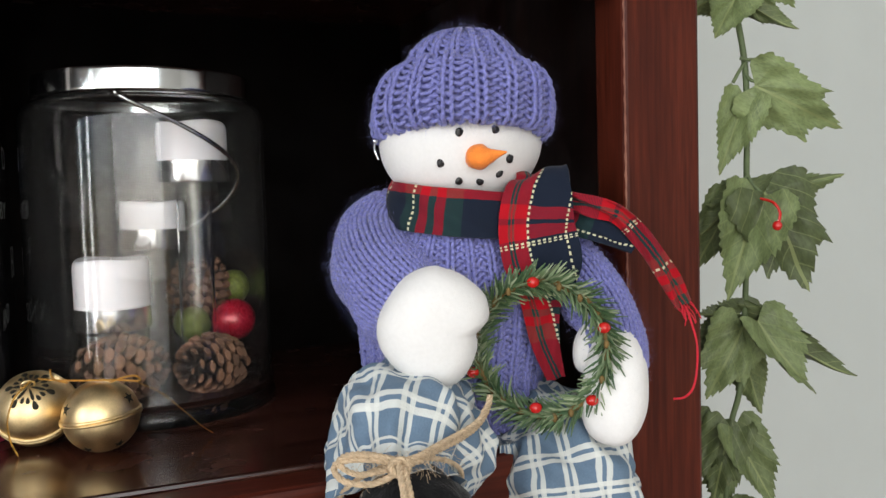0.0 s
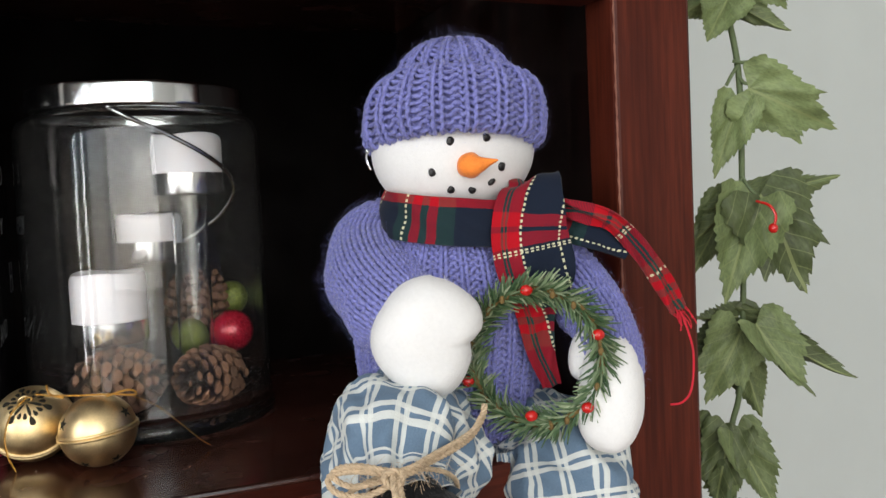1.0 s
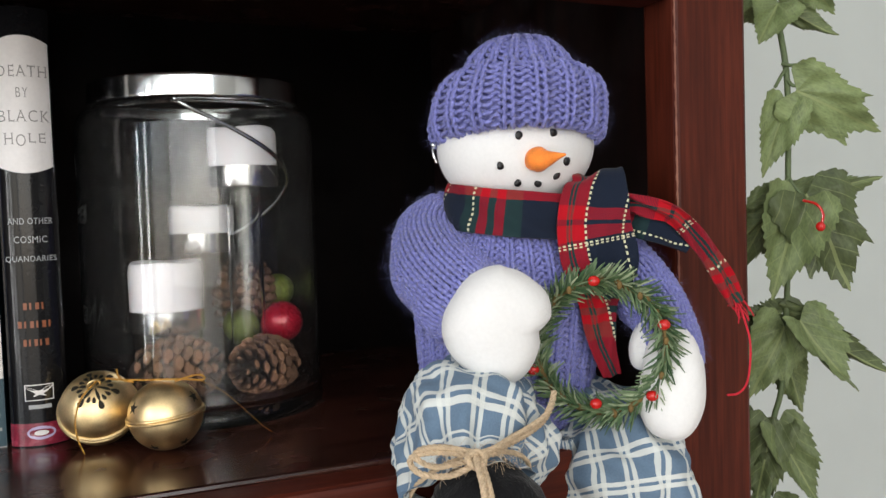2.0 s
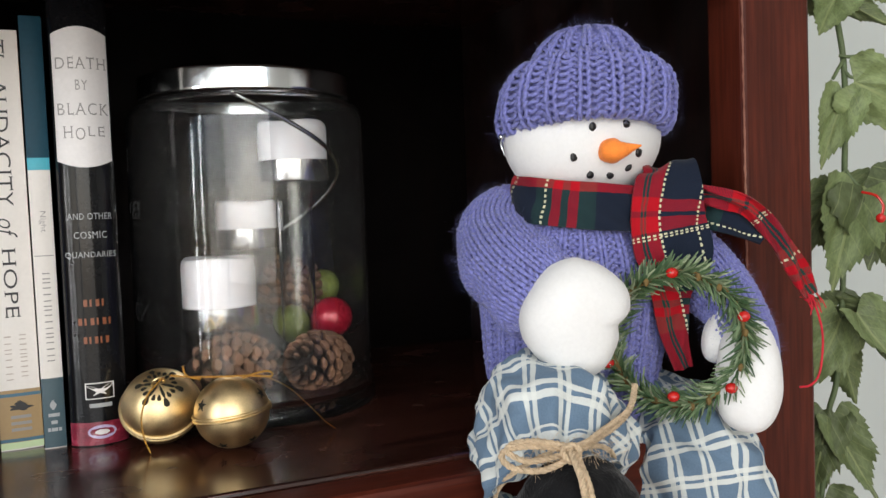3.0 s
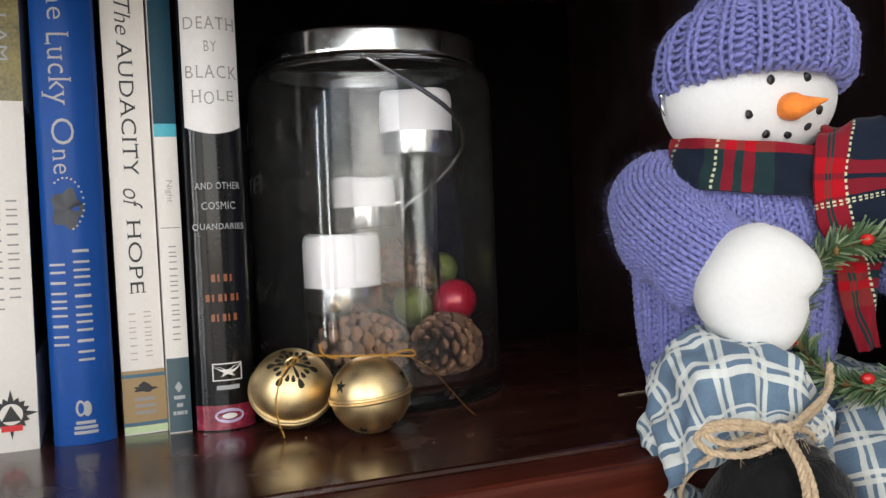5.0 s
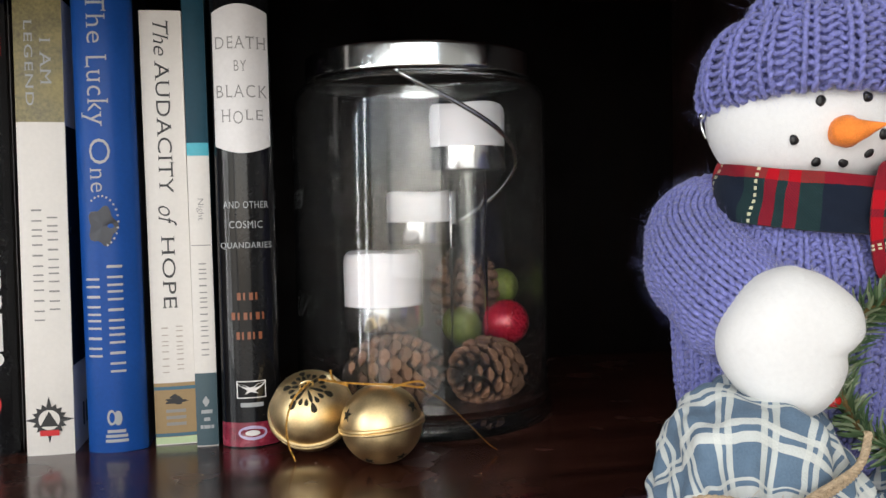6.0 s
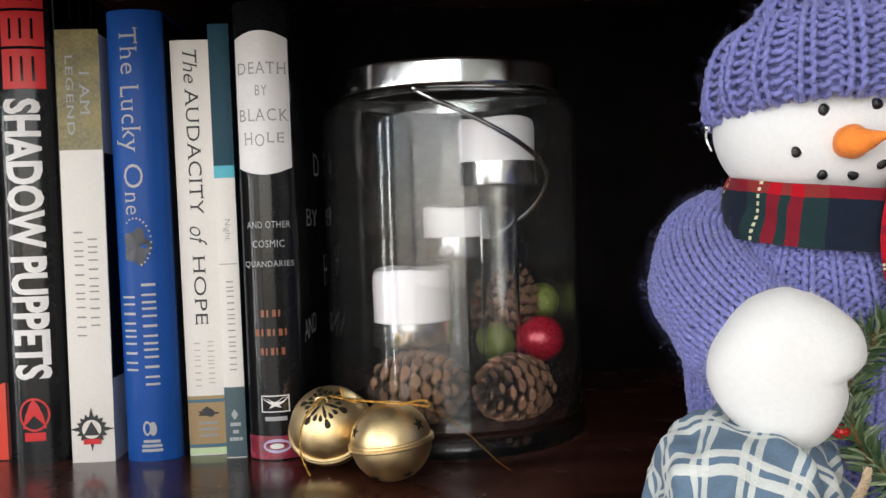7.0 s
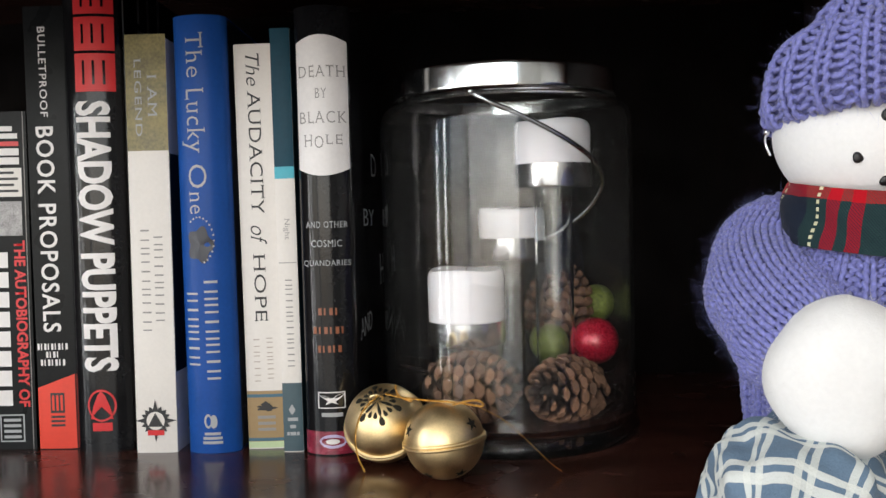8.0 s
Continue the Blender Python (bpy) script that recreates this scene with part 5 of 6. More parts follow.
trouser([(0.212, 0.450, 1.018), (0.205, 0.432, 1.018), (0.190, 0.412, 1.0185), (0.1785, 0.391, 1.0205), (0.1710, 0.3765, 1.0170), (0.1665, 0.3665, 1.0105), (0.1655, 0.3620, 1.0070), (0.1650, 0.3580, 1.0035)],
        [0.018, 0.0220, 0.0275, 0.0332, 0.0325, 0.0262, 0.0245, 0.0290], 1.3, 0.0013, 0.93)
trouser([(0.262, 0.440, 1.012), (0.262, 0.424, 1.011), (0.2620, 0.406, 1.000), (0.2615, 0.394, 0.985), (0.2610, 0.385, 0.962), (0.2605, 0.382, 0.935), (0.260, 0.381, 0.905), (0.260, 0.381, 0.895)],
        [0.008, 0.0150, 0.0280, 0.0332, 0.0336, 0.0325, 0.0248, 0.0285], 4.1, 0.0014, 0.92)
for c, r in (((0.1655, 0.3410, 0.9930), (0.0275, 0.0260, 0.0325)), ((0.1650, 0.3380, 0.9520), (0.0280, 0.034, 0.0240)),
             ((0.260, 0.380, 0.890), (0.026, 0.026, 0.030)), ((0.260, 0.362, 0.866), (0.028, 0.042, 0.022))):
    doll.grid(lumpy(ball(c, *r, nu=44, nv=30), 0.0022, 140, 7), 3)
doll_body = tagged(link("snowman_doll", doll.mesh("snowman_doll", [M_FELT, M_YARN, M_CHECK, M_FUR, M_BEAD, M_NOSE, M_FUZZ])),
       "stuffed snowman doll in a blue-violet knitted jumper and check trousers", "doll")

# ---- knitted hat ----
HAT = np.array([0.2254, 0.4400, 0.0])
hat = thing("knitted_hat", "periwinkle ribbed knitted hat with a turned-up cuff", "hat", pose(HAT[0], HAT[1], 1.1515))


def knit_shell(name, prof, count, nv, nu, squash, tilt, label):
    p = spline(prof, nv)
    s = np.concatenate([[0], np.cumsum(np.linalg.norm(np.diff(p, axis=0), axis=1))])
    a = np.linspace(0, 2 * np.pi, nu, endpoint=False)
    fade = np.clip(p[:, 0] / 0.02, 0.15, 1)[:, None]
    wob = np.array([[noise.noise(Vector((1.5 * math.cos(b), 1.5 * math.sin(b), z * 60))) for b in np.linspace(0, 2 * np.pi, 36, endpoint=False)] for z in p[:, 1]])
    wob = np.stack([np.interp(a, np.linspace(0, 2 * np.pi, 37), np.append(w, w[0])) for w in wob])
    r = p[:, 0][:, None] + 0.0016 * wob * fade
    pts = np.stack([r * np.cos(a), r * np.sin(a) * squash, np.broadcast_to(p[:, 1][:, None], r.shape)], -1)
    pts[..., 2] -= pts[..., 1] * tilt + 0.05 * pts[..., 0]
    uv = np.stack(np.broadcast_arrays(np.linspace(0, 0.29, nu + 1)[None, :], s[:, None]), -1)
    fz = Buf()
    add_fibres(fz, pts, 60000, nv, 0)
    tagged(link("fibre", fz.mesh("fibre", [M_FUZZ]), hat), "fine loose yarn fibres", kind="stuff")
    shell = part_grid(name, [(knit(pts, 2 * count, 0.0033, 0.00098, 0.0011, 0.0009, True, 0.68, 0.0026), True)], M_YARN, hat, label)
    part_grid("lining", [(pts, True, uv)], M_YARN, shell, "closed inner side of the knit")
    return shell


knit_shell("cuff", [(0.0390, 0.007), (0.0389, 0.0030), (0.0400, 0.0008), (0.0416, 0.004), (0.0420, 0.012), (0.0403, 0.0215), (0.0364, 0.0275), (0.0320, 0.0295), (0.0275, 0.0260)],
           18, 90, 160, 0.88, 0.265, "turned-up ribbed cuff")
knit_shell("crown", [(0.0325, 0.016), (0.0290, 0.026), (0.0255, 0.0340), (0.0215, 0.0400), (0.0160, 0.0450), (0.0100, 0.0482), (0.0050, 0.0494), (0.0005, 0.0496)],
           18, 80, 160, 0.92, 0.18, "ribbed rounded crown")
pin = thing("hat_pin", "small silver safety pin at the edge of the hat", "pin", pose(0.1812, 0.4480, 1.1455))
part_grid("wire", [(tube(spline([(0, 0, 0.006), (-0.0008, -0.001, 0.003), (-0.0004, -0.002, 0.000), (0.0010, -0.002, -0.003)], 24), 0.0005, 8)[0], True)], M_CHROME, pin)
part_grid("clasp", [(ball((0, 0, 0.006), 0.0013, 0.0013, 0.0016, 10, 8), True)], M_CHROME, pin)


# ---- tartan scarf ----
def ribbon(path, widths, across, thick=0.0011, n=90, m=12, ripple=0.0, phase=0.0, start=-0.0095, along=0.0):
    """A cloth strip: its middle line, width and the direction across it; returns closed points and UV."""
    p = spline(path, n)
    w = spline(np.array(widths)[:, None], n)[:, 0]
    c = spline(across, n)
    tg = np.gradient(p, axis=0)
    tg /= np.linalg.norm(tg, axis=1)[:, None]
    c = c - tg * np.sum(c * tg, 1)[:, None]
    c /= np.linalg.norm(c, axis=1)[:, None]
    nr = np.cross(c, tg)
    s = np.concatenate([[0], np.cumsum(np.linalg.norm(np.diff(p, axis=0), axis=1))])
    e = np.linspace(-0.5, 0.5, m)
    lift = ripple * np.sin(e[None, :] * 9 + s[:, None] * 190 + phase)
    top = p[:, None] + e[None, :, None] * w[:, None, None] * c[:, None] + (lift + thick / 2)[..., None] * nr[:, None]
    bot = p[:, None] + e[None, ::-1, None] * w[:, None, None] * c[:, None] + (lift[:, ::-1] - thick / 2)[..., None] * nr[:, None]
    pts = np.concatenate([top, bot], 1)
    uu = np.concatenate([e, e[::-1], e[:1]]) + 0.5
    uv = np.stack(np.broadcast_arrays(uu[None, :] * w[:, None] + start, s[:, None] + along), -1)
    return pts, True, uv


scarf = thing("tartan_scarf", "red, green and navy tartan scarf tied round the doll's neck", "scarf", pose(0.226, 0.44, 1.10))
scarf_inv = scarf.matrix_world.inverted()


def scarf_part(name, grids, material, label=""):
    ob = part_grid(name, grids, material, scarf, label)
    ob.matrix_parent_inverse = scarf_inv
    return ob


ang = np.linspace(-0.2, 2 * np.pi - 0.2, 26)
band = [(0.2262 + 0.0392 * math.cos(a), 0.4400 + 0.0345 * math.sin(a), 1.1172 - 0.0035 * math.cos(a)) for a in ang]
scarf_part("neck_band", [ribbon(band, [0.0225] * 26, [(-0.22 * math.cos(a), -0.22 * math.sin(a), 1) for a in ang], 0.003, 150, 16, 0.0009, 0.0, 0.0355, 0.0895)], M_TARTAN, "scarf wound round the neck")
scarf_part("front_fold", [ribbon([(0.2560, 0.4220, 1.1330), (0.2530, 0.4080, 1.1360), (0.2470, 0.3995, 1.1280), (0.2445, 0.3955, 1.1120), (0.2465, 0.3930, 1.0960), (0.2470, 0.3930, 1.0860), (0.2470, 0.3950, 1.0740), (0.2500, 0.3965, 1.0560), (0.2560, 0.3960, 1.0370)],
                                 [0.020, 0.0250, 0.0315, 0.0360, 0.0370, 0.0310, 0.0190, 0.0140, 0.0090],
                                 [(0.9, -0.3, -0.30), (0.9, -0.3, 0.35), (0.93, -0.3, 0.22), (0.93, -0.33, 0.12), (0.93, -0.33, 0.10), (0.93, -0.33, 0.1), (0.93, -0.33, 0.1), (0.93, -0.33, 0.15), (0.93, -0.33, 0.2)],
                                 0.0022, 120, 16, 0.0010, 1.1, 0.0, 0.065)], M_TARTAN, "folded front end of the scarf")
scarf_part("loose_end", [ribbon([(0.2560, 0.4190, 1.1235), (0.2618, 0.3999, 1.1234), (0.2707, 0.3868, 1.1209), (0.2814, 0.3822, 1.1164), (0.2918, 0.3773, 1.1046), (0.3015, 0.3737, 1.0900), (0.3100, 0.3710, 1.0745)],
                                [0.010, 0.0105, 0.0092, 0.0095, 0.0100, 0.0098, 0.0088],
                                [(0.2, -0.7, 0.7), (0.25, -0.8, 0.6), (0.35, -0.7, 0.7), (0.6, -0.55, 0.8), (0.9, -0.3, 0.45), (0.93, -0.25, 0.4), (0.93, -0.2, 0.35)],
                                0.0018, 100, 12, 0.0016, 2.4, 0.0005, 0.062),
                         ribbon([(0.2570, 0.4220, 1.1165), (0.2618, 0.4038, 1.1142), (0.2707, 0.3902, 1.1110), (0.2809, 0.3850, 1.1065), (0.2882, 0.3802, 1.1016)],
                                [0.013, 0.0130, 0.0125, 0.0110, 0.0060],
                                [(0.2, 0.25, 1), (0.25, 0.3, 1), (0.3, 0.3, 1), (0.5, 0.3, 0.8), (0.7, 0.2, 0.6)],
                                0.0016, 60, 10, 0.0008, 0.6, 0.0290, 0.040)], M_TARTAN, "loose end of the scarf hanging to the side")
threads = [(tube(spline([(0.3125, 0.373, 1.0730), (0.3150, 0.3705, 1.0640), (0.3178, 0.3700, 1.0540), (0.3182, 0.3700, 1.0420), (0.3165, 0.3700, 1.0330), (0.3125, 0.3710, 1.0285), (0.3070, 0.3720, 1.0280)], 50), 0.00055, 7)[0], True)]
random.seed(11)
for k in range(22):
    a = np.array([0.3105 + random.uniform(-0.003, 0.005), 0.3735 + random.uniform(-0.002, 0.002), 1.0740 + random.uniform(-0.003, 0.003)])
    d = np.array([random.uniform(0.0, 0.006), random.uniform(-0.003, 0.001), random.uniform(-0.009, -0.001)])
    threads.append((tube(spline([a, a + d * 0.5 + (0.0006, 0, 0.0004), a + d], 8), 0.00028, 5)[0], True))
scarf_part("loose_thread", threads, M_THREAD, "loose red threads of the frayed end")

# ---- twine bow on the trouser cuff ----
bow = thing("twine_bow", "beige jute twine tied in a bow round the trouser cuff", "bow", pose(0.166, 0.352, 1.02))


def twine(pts, r=0.0017, n=110):
    twisted("strand", pts, r, M_TWINE, bow, 2 * n, 900.0, 3)


CUFF = np.array([0.1660, 0.3655, 1.0100])
CUFF_UP = np.array([0.0, -0.62, 0.785])


def on_cuff(deg, r):
    a = radians(deg)
    return CUFF + r * (math.sin(a) * np.array([1.0, 0, 0]) + math.cos(a) * CUFF_UP)


KNOT = np.array((0.1576, 0.3365, 1.0308))
twine([on_cuff(d, 0.0270) + (0, -0.004, -0.003) for d in range(-180, 181, 20)], 0.0010)


def knotted(r, *offsets):
    twine([KNOT + np.array(o) * 0.001 for o in offsets], r)


knotted(0.0012, (2, 0, 0), (-5, 1, 1.5), (-13, 6, 1.5), (-20, 12, -1), (-22, 13, -4.5), (-19, 8, -7.5), (-11, 1, -7), (-4, -3, -3.5), (1, -3, -0.5))
knotted(0.0011, (3, -1, 1), (-4, 0, 3), (-11, 4, 4.0), (-18, 10, 2.0), (-20.5, 11, -1.5), (-15, 5, -4), (-7, 0, -2), (1, -3, 0.5))
knotted(0.0013, (-2, -2, 0), (8, 0, 0), (18, 6, 0.5), (30, 14, 0.5), (41, 22, 1.5), (48, 28, 4.5), (51, 31, 8.0), (52, 32, 11.5))
knotted(0.0012, (0, -2, 1.5), (9, 0, 2.0), (19, 6, 2.8), (31, 14, 3.0), (42, 21, 4.5), (48.5, 27, 8))
knotted(0.0013, (0, -3, 1), (-1, -8, -1), (-2, -16, -7), (-3, -21, -17), (-4, -24, -29))
knotted(0.0012, (2, -3, 0), (1, -9, -2), (0.5, -17, -9), (0, -22, -19), (1, -25, -30))
knotted(0.0012, (-3, -2, 2.5), (-3.5, -4, 0), (-1, -5, -2.5), (2.5, -4.5, -2), (3.2, -3.5, 1.0), (1, -3, 3.0), (-2.5, -3, 2))
fuzz = []
for k in range(320):
    a = np.array(KNOT) + np.array([random.uniform(-0.022, 0.030), random.uniform(-0.004, 0.006), random.uniform(-0.008, 0.005)]) * (0.3 + 0.7 * random.random())
    d = np.array([random.uniform(-1, 1), random.uniform(-1, 0.2), random.uniform(-1, 1)]) * 0.0035
    fuzz.append((tube(np.array([a, a + d * 0.6 + (0, 0, 0.0003), a + d]) - np.array((0.166, 0.352, 1.02)), 0.00008, 3)[0], True))
tagged(part_grid("fibre", fuzz, M_TWINE, bow), kind="stuff")

# ---- pine wreath ----
WC, WA, WB = np.array([0.2400, 0.3800, 1.0570]), np.array([0.83, -0.56, 0.0]), np.array([0.02, 0.0, 1.0])
WN = np.cross(WA, WB)
wreath = thing("pine_wreath", "small artificial pine wreath with red berries held by the doll", "wreath", pose(*WC))
WR = 0.0310


def on_ring(a):
    return WR * (math.cos(a) * 0.97 * WA + math.sin(a) * 1.02 * WB)


part_grid("ring", [(tube(np.array([on_ring(a) for a in np.linspace(0, 2 * np.pi, 61)]), 0.0016, 8)[0], True)], M_TWIG, wreath, "brown wire ring")
rng = np.random.default_rng(4)
verts, faces = [], []
for k in range(1150):
    a = rng.uniform(0, 2 * np.pi)
    c = on_ring(a)
    tan = -math.sin(a) * WA + math.cos(a) * WB
    rad = math.cos(a) * WA + math.sin(a) * WB
    sp = rng.uniform(0, 2 * np.pi)
    out = math.cos(sp) * rad + math.sin(sp) * WN
    d = (-0.72 * tan + 0.85 * out + rng.normal(0, 0.18, 3))
    d /= np.linalg.norm(d)
    ln = rng.uniform(0.0072, 0.0135)
    w = 0.00058
    s1 = np.cross(d, (0.3, 0.5, 0.8))
    s1 /= np.linalg.norm(s1)
    s2 = np.cross(d, s1)
    b = len(verts)
    mid = c + d * ln * 0.6 + rng.normal(0, 0.0004, 3)
    for p, r in ((c, 1.0), (mid, 1.0), (c + d * ln, 0.45)):
        verts += [p + w * r * s1, p - w * r * 0.5 * s1 + w * r * 0.87 * s2, p - w * r * 0.5 * s1 - w * r * 0.87 * s2]
    for q in (b, b + 3):
        faces += [(q, q + 1, q + 4, q + 3), (q + 1, q + 2, q + 5, q + 4), (q + 2, q, q + 3, q + 5)]
    faces.append((b + 6, b + 7, b + 8))
tagged(link("needle", flat_mesh("needle", verts, faces, M_NEEDLE), wreath), "green plastic needles", kind="stuff")
for deg, out, fwd in ((97, 0.001, 0.006), (24, 0.001, 0.006), (268, -0.006, 0.007), (322, 0.001, 0.007), (200, 0.003, 0.004)):
    a = radians(deg)
    c = on_ring(a) + out * (math.cos(a) * WA + math.sin(a) * WB) - fwd * WN * (1 if WN[1] > 0 else -1)
    part_grid("berry", [(ball(c, 0.0030, 0.0026, 0.0025, 16, 12), True)], M_BERRY, wreath)
for deg in (10, 55, 75, 120, 300, 285, 340):
    a = radians(deg)
    c = on_ring(a) - 0.005 * WN * (1 if WN[1] > 0 else -1)
    part_grid("bud", [(ball(c, 0.0013, 0.0013, 0.0020, 10, 8), True)], M_TWIG, wreath)

# the doll with all that it wears leans back a little where it sits
NEARER = Matrix.Translation((0.001098, 0.001296, 0.020088)) @ Matrix.Scale(0.982, 4)
for worn_thing in (doll_body, hat, pin, scarf, bow, wreath):
    worn_thing.matrix_world = NEARER @ SEAT @ worn_thing.matrix_world

# ---- leafy garland beside the bookcase ----
vine = thing("leaf_garland", "artificial green leaf garland with a red berry hanging beside the bookcase", "garland", pose(0.392, 0.437, 1.0))
vine_inv = vine.matrix_world.inverted()
VR, V0 = Vector((0.937, -0.350, 0.0)), Vector((0.392, 0.437, 1.191))
VF = Vector((-0.350, -0.937, 0.0))


def spot(a, b, f=0.0):
    """A place on the garland's plane: a to the right, b up (in millimetres) of its upper joint, f towards the room."""
    return V0 + VR * (a * 0.001) + Vector((0, 0, b * 0.001)) + VF * (f * 0.001)


stem = spline([spot(-12, 90), spot(-9.4, 50), spot(-5.8, 33), spot(0.8, 4), spot(3.6, -24), spot(5.2, -62), spot(7.2, -111), spot(7.7, -138), spot(7, -185), spot(2.8, -209), spot(1.8, -252), spot(-2, -300)], 120)
st_ob = part_grid("stem", [(tube(stem, 0.0017, 10)[0], True)], M_STEM, vine, "pale green wire stem")
st_ob.matrix_parent_inverse = vine_inv


def leaf_mesh(seed, lobes, curl, fold):
    """A lobed silk leaf that fans out from its foot: a long tip, pointed side lobes and small teeth, pressed along its veins."""
    rows, cols = 15, 97
    pts_t, pts_b = [], []
    for i in range(rows):
        q = (i / (rows - 1)) ** 0.8
        top, low = [], []
        for j in range(cols):
            a = radians(-112 + 224 * j / (cols - 1))
            reach, ridge = 0.52 + 0.22 * math.cos(a), 0.0
            for deg, ln, sharp in lobes:
                d = abs(math.degrees(a) - deg)
                reach = max(reach, ln * (1 - 0.30 * min(1.0, d / sharp) ** 0.62))
                ridge = max(ridge, 1 - d / 16)
            reach *= 1 + 0.10 * (((math.degrees(a) * 0.115 + seed) % 1.0) - 0.5) * (1 if q > 0.8 else 0)
            if abs(math.degrees(a)) > 95:
                reach *= 1 - 0.5 * (abs(math.degrees(a)) - 95) / 17
            x, y = q * reach * math.sin(a) * 1.45, q * reach * math.cos(a)
            z = 0.10 * ridge * q * (1 - 0.4 * q) + fold * abs(x) - curl * y * y - 0.35 * curl * x * x
            z += 0.07 * math.sin(3.1 * x + 4 * y + seed * 2) + 0.045 * math.sin(8 * x - 6 * y + seed * 5) * q + 0.03 * math.sin(15 * y + 9 * x + seed) * q * q
            top.append((x, y, z + 0.004))
            low.append((x, y, z - 0.004))
        pts_t.append(top)
        pts_b.append(low[::-1])
    b = Buf()
    b.grid([t_ + l_ for t_, l_ in zip(pts_t, pts_b)], 0, True)
    return b.mesh("leaf", [M_LEAF])


LEAVES = [leaf_mesh(0.3, ((0, 1.0, 26), (-40, 0.86, 24), (38, 0.92, 22), (-84, 0.62, 24), (80, 0.66, 26)), 0.20, 0.22),
          leaf_mesh(1.1, ((0, 1.0, 24), (-46, 0.74, 26), (42, 0.70, 24), (-92, 0.50, 22), (88, 0.55, 24)), -0.12, 0.32),
          leaf_mesh(2.2, ((0, 1.0, 30), (-34, 0.72, 22), (48, 0.78, 24), (-80, 0.52, 26), (94, 0.48, 22)), 0.32, -0.22)]


def leaf(a0, b0, a1, b1, wide, kind, f0=0.0, lean=0.0, roll=0.0, petiole=True):
    """A leaf from its foot to its tip on the garland's plane; lean: how far the tip comes into the room."""
    p, q = spot(a0, b0, f0), spot(a1, b1, f0 + lean)
    y = (q - p)
    ln = y.length
    y.normalize()
    z = (VF - y * VF.dot(y)).normalized()
    x = y.cross(z)
    rot = Matrix((x, y, z)).transposed().to_4x4()
    m = Matrix.Translation(p) @ rot @ pose(0, 0, 0, 0, roll, 0) @ Matrix.Diagonal((wide * 0.001, ln, min(ln, wide * 0.0016), 1))
    ob = link("leaf", LEAVES[kind], vine)
    ob.matrix_parent_inverse = vine_inv
    ob.matrix_basis = m
    return ob


leaf(6, -11, 60, -36, 19, 0, 3, -2, 8)
leaf(1.4, -19, -14, -62, 13, 1, 2, 6, 10)
leaf(16, -70.5, 65, -59, 11, 2, -3, -2, -25)
leaf(13.6, -70.5, 40, -125, 25, 0, 4, 14, -8)
leaf(10.4, -74, -11, -131, 20, 1, 5, 16, 12)
leaf(0.7, -72, -19, -95, 11, 2, 0, 4, -10)
leaf(-2, -75, -22, -118, 14, 0, -4, 2, 5)
leaf(8.8, -141, 51, -163, 11, 1, -5, 4, 25)
leaf(8.9, -144, 71.5, -179.5, 12, 2, 0, 10, 35)
leaf(12.2, -144, 39, -183, 16, 1, 7, 20, -30)
leaf(5.6, -141, -22, -141, 9, 2, 0, 4, -20)
leaf(5.8, -148, -16, -189, 18, 0, 2, 12, 10)
leaf(0, -150, -24, -172, 12, 2, -3, 4, 10)
leaf(9.9, -168, 21.6, -204, 12, 2, -3, 2, 10)
leaf(1.1, -207, -10, -253, 15, 0, 3, 10, 20)
leaf(3.8, -209, 28, -258, 14, 1, 3, 12, -15)
leaf(0.9, -223, 1, -269, 15, 2, -2, 4, 0)
leaf(-6, -206, -25, -246, 14, 1, -3, 4, 10)
leaf(0, -262, -24, -304, 20, 1, 3, 10, 0)
leaf(0, -262, 24, -308, 20, 0, 3, 10, 0)
leaf(-6.5, 36, -21, 11.5, 14, 1, 3, 10, 15)
leaf(-3.3, 35, 28, 17, 8, 2, 0, 6, 40)
leaf(11.8, 52, 27.6, 30, 12, 0, -4, 4, 30)
leaf(-7, 42, -30, 30, 13, 2, -4, 4, 10)
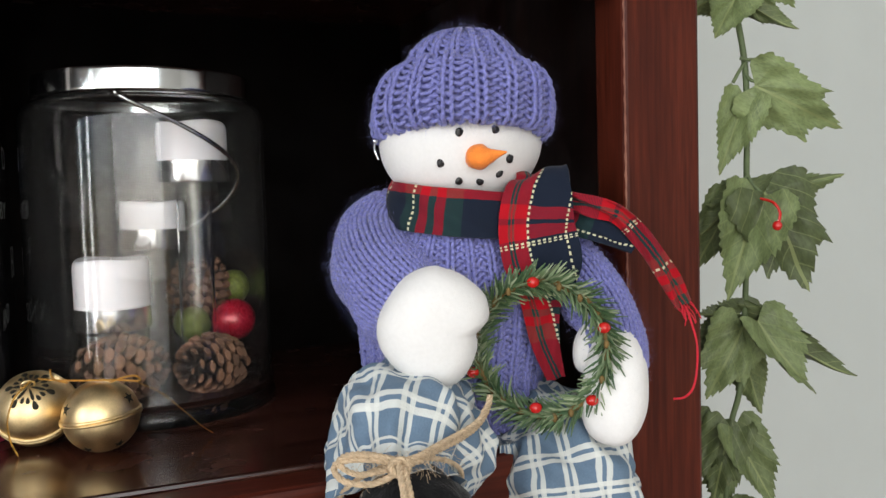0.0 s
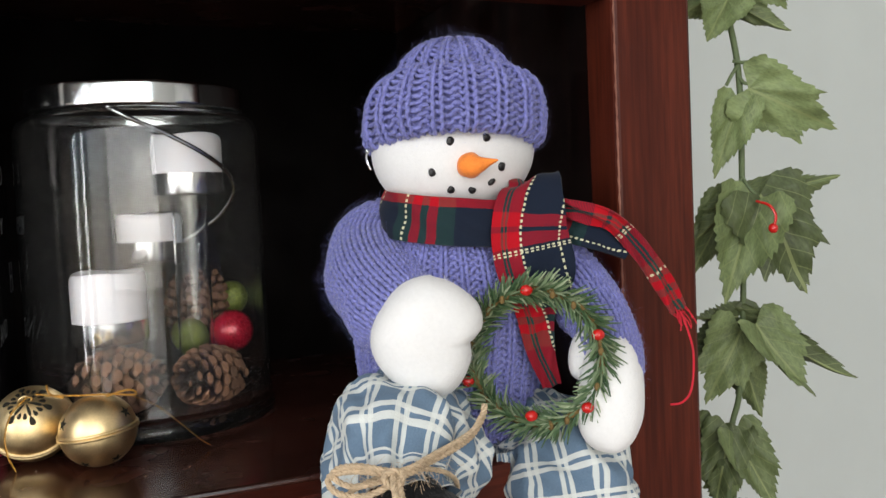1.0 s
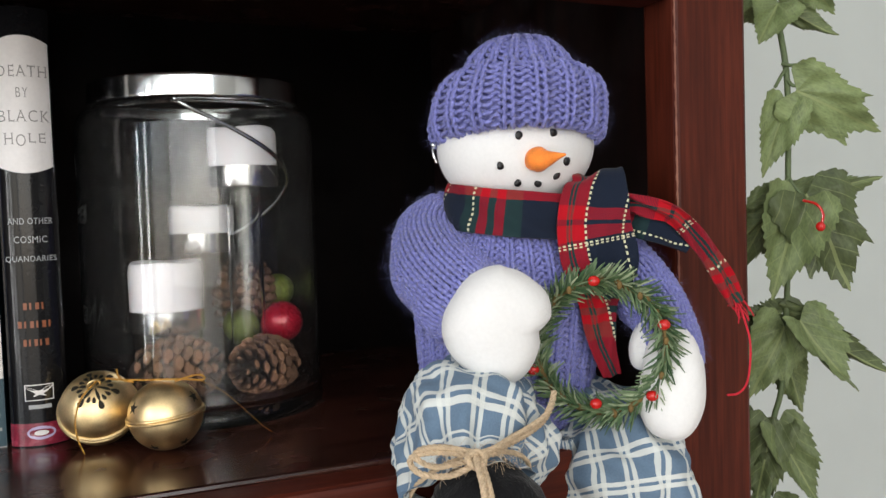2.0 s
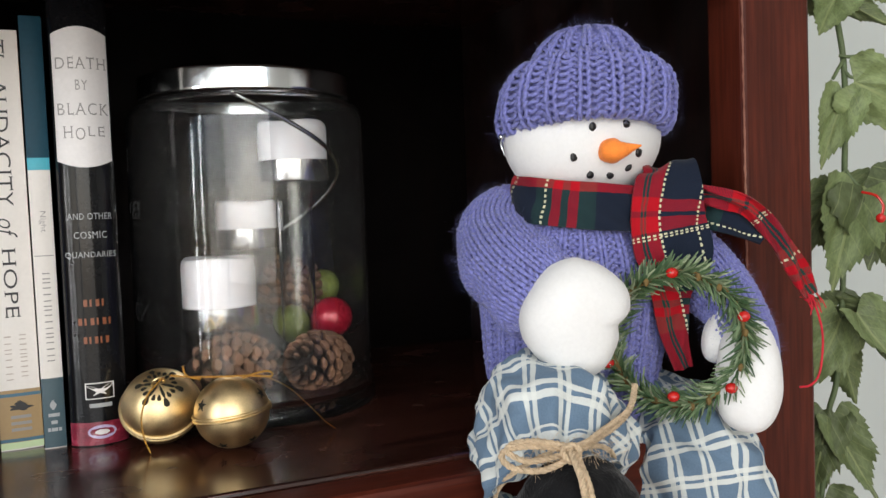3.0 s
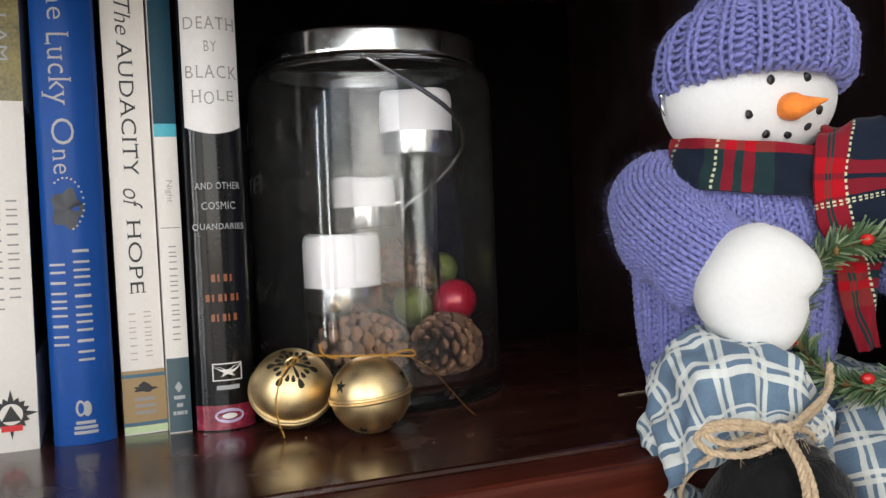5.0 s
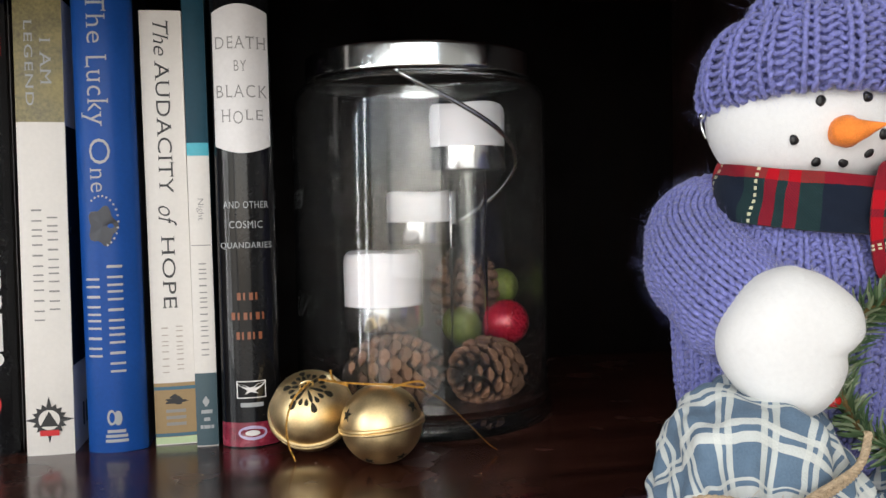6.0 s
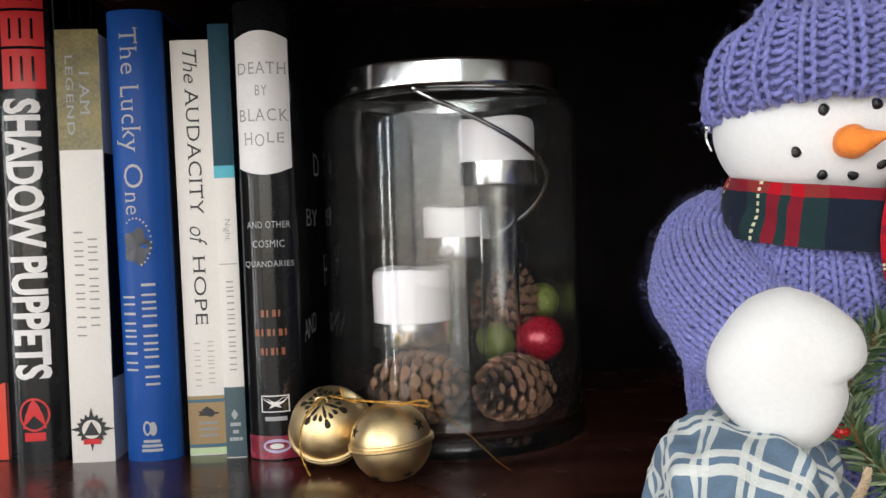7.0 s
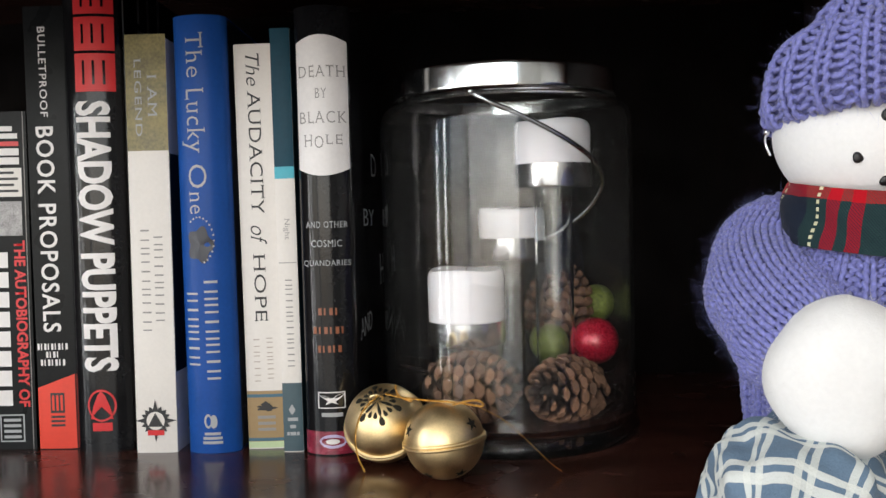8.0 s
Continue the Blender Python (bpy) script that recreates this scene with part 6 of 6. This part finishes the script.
for way in ([spot(1, 2, 1), spot(-3, -4, 3), spot(-5.7, -9.4, 3)], [spot(-2.3, 4, 2), spot(2, 3, 3), spot(6.5, 3.2, 3)], [spot(2, -5, 1), spot(4, -8, 3), spot(6, -8.5, 3)],
            [spot(5.1, -59.8, 1), spot(8, -66, 4), spot(13, -71, 5)], [spot(5.1, -59.8, 1), spot(1, -66, 3), spot(-1.6, -70.3, 3), spot(-3.8, -72, 3)], [spot(3, -210, 1), spot(-2, -208, 3), spot(-6, -206, 2)]):
    sp = part_grid("stalk", [(tube(spline(way, 16), 0.0010, 8)[0], True)], M_STEM, vine)
    sp.matrix_parent_inverse = vine_inv
be = part_grid("berry_stalk", [(tube(spline([spot(9, -72.5, 14), spot(13, -74, 22), spot(15.6, -79, 25), spot(14.6, -85, 26)], 24), 0.0008, 8)[0], True)], M_BERRY, vine)
be.matrix_parent_inverse = vine_inv
be = part_grid("berry", [(ball(spot(14.2, -86, 26), 0.0026, 0.0026, 0.0027, 16, 12), True)], M_BERRY, vine, "glossy red berry on a curved stalk")
be.matrix_parent_inverse = vine_inv


vine.matrix_world = Matrix.Translation((-0.0035, -0.0015, -0.0010)) @ SEAT @ vine.matrix_world

# ---- dust and crumbs on the shelf ----
specks = []
for x, y, r in ((0.0400, 0.5150, 0.0004), (0.0450, 0.5080, 0.0003), (0.1060, 0.4840, 0.0003), (-0.0070, 0.5100, 0.0003), (0.0860, 0.4790, 0.0003)):
    specks.append((ball((x, y, SHELF + r * 0.6), r, r, r * 0.7, 8, 6), True))
for i in range(14):
    x, y, r = random.uniform(-0.15, 0.21), random.uniform(0.447, 0.53), random.uniform(0.00008, 0.00016)
    specks.append((ball((x, y, SHELF + r * 0.6), r, r, r * 0.7, 6, 5), True))
dust = Buf()
for g in specks:
    dust.grid(g[0], 0, True)
tagged(link("dust", dust.mesh("dust", [M_TWINE])), "pale dust specks lying on the dark shelf", "dust", kind="stuff")
tagged(part_grid("splinter", [(tube([(0.203, 0.5182, SHELF + 0.0004), (0.210, 0.5188, SHELF + 0.0005), (0.220, 0.5193, SHELF + 0.0004)], 0.00035, 6)[0], True)], M_TWINE, None), "short pale straw lying on the shelf", "straw")
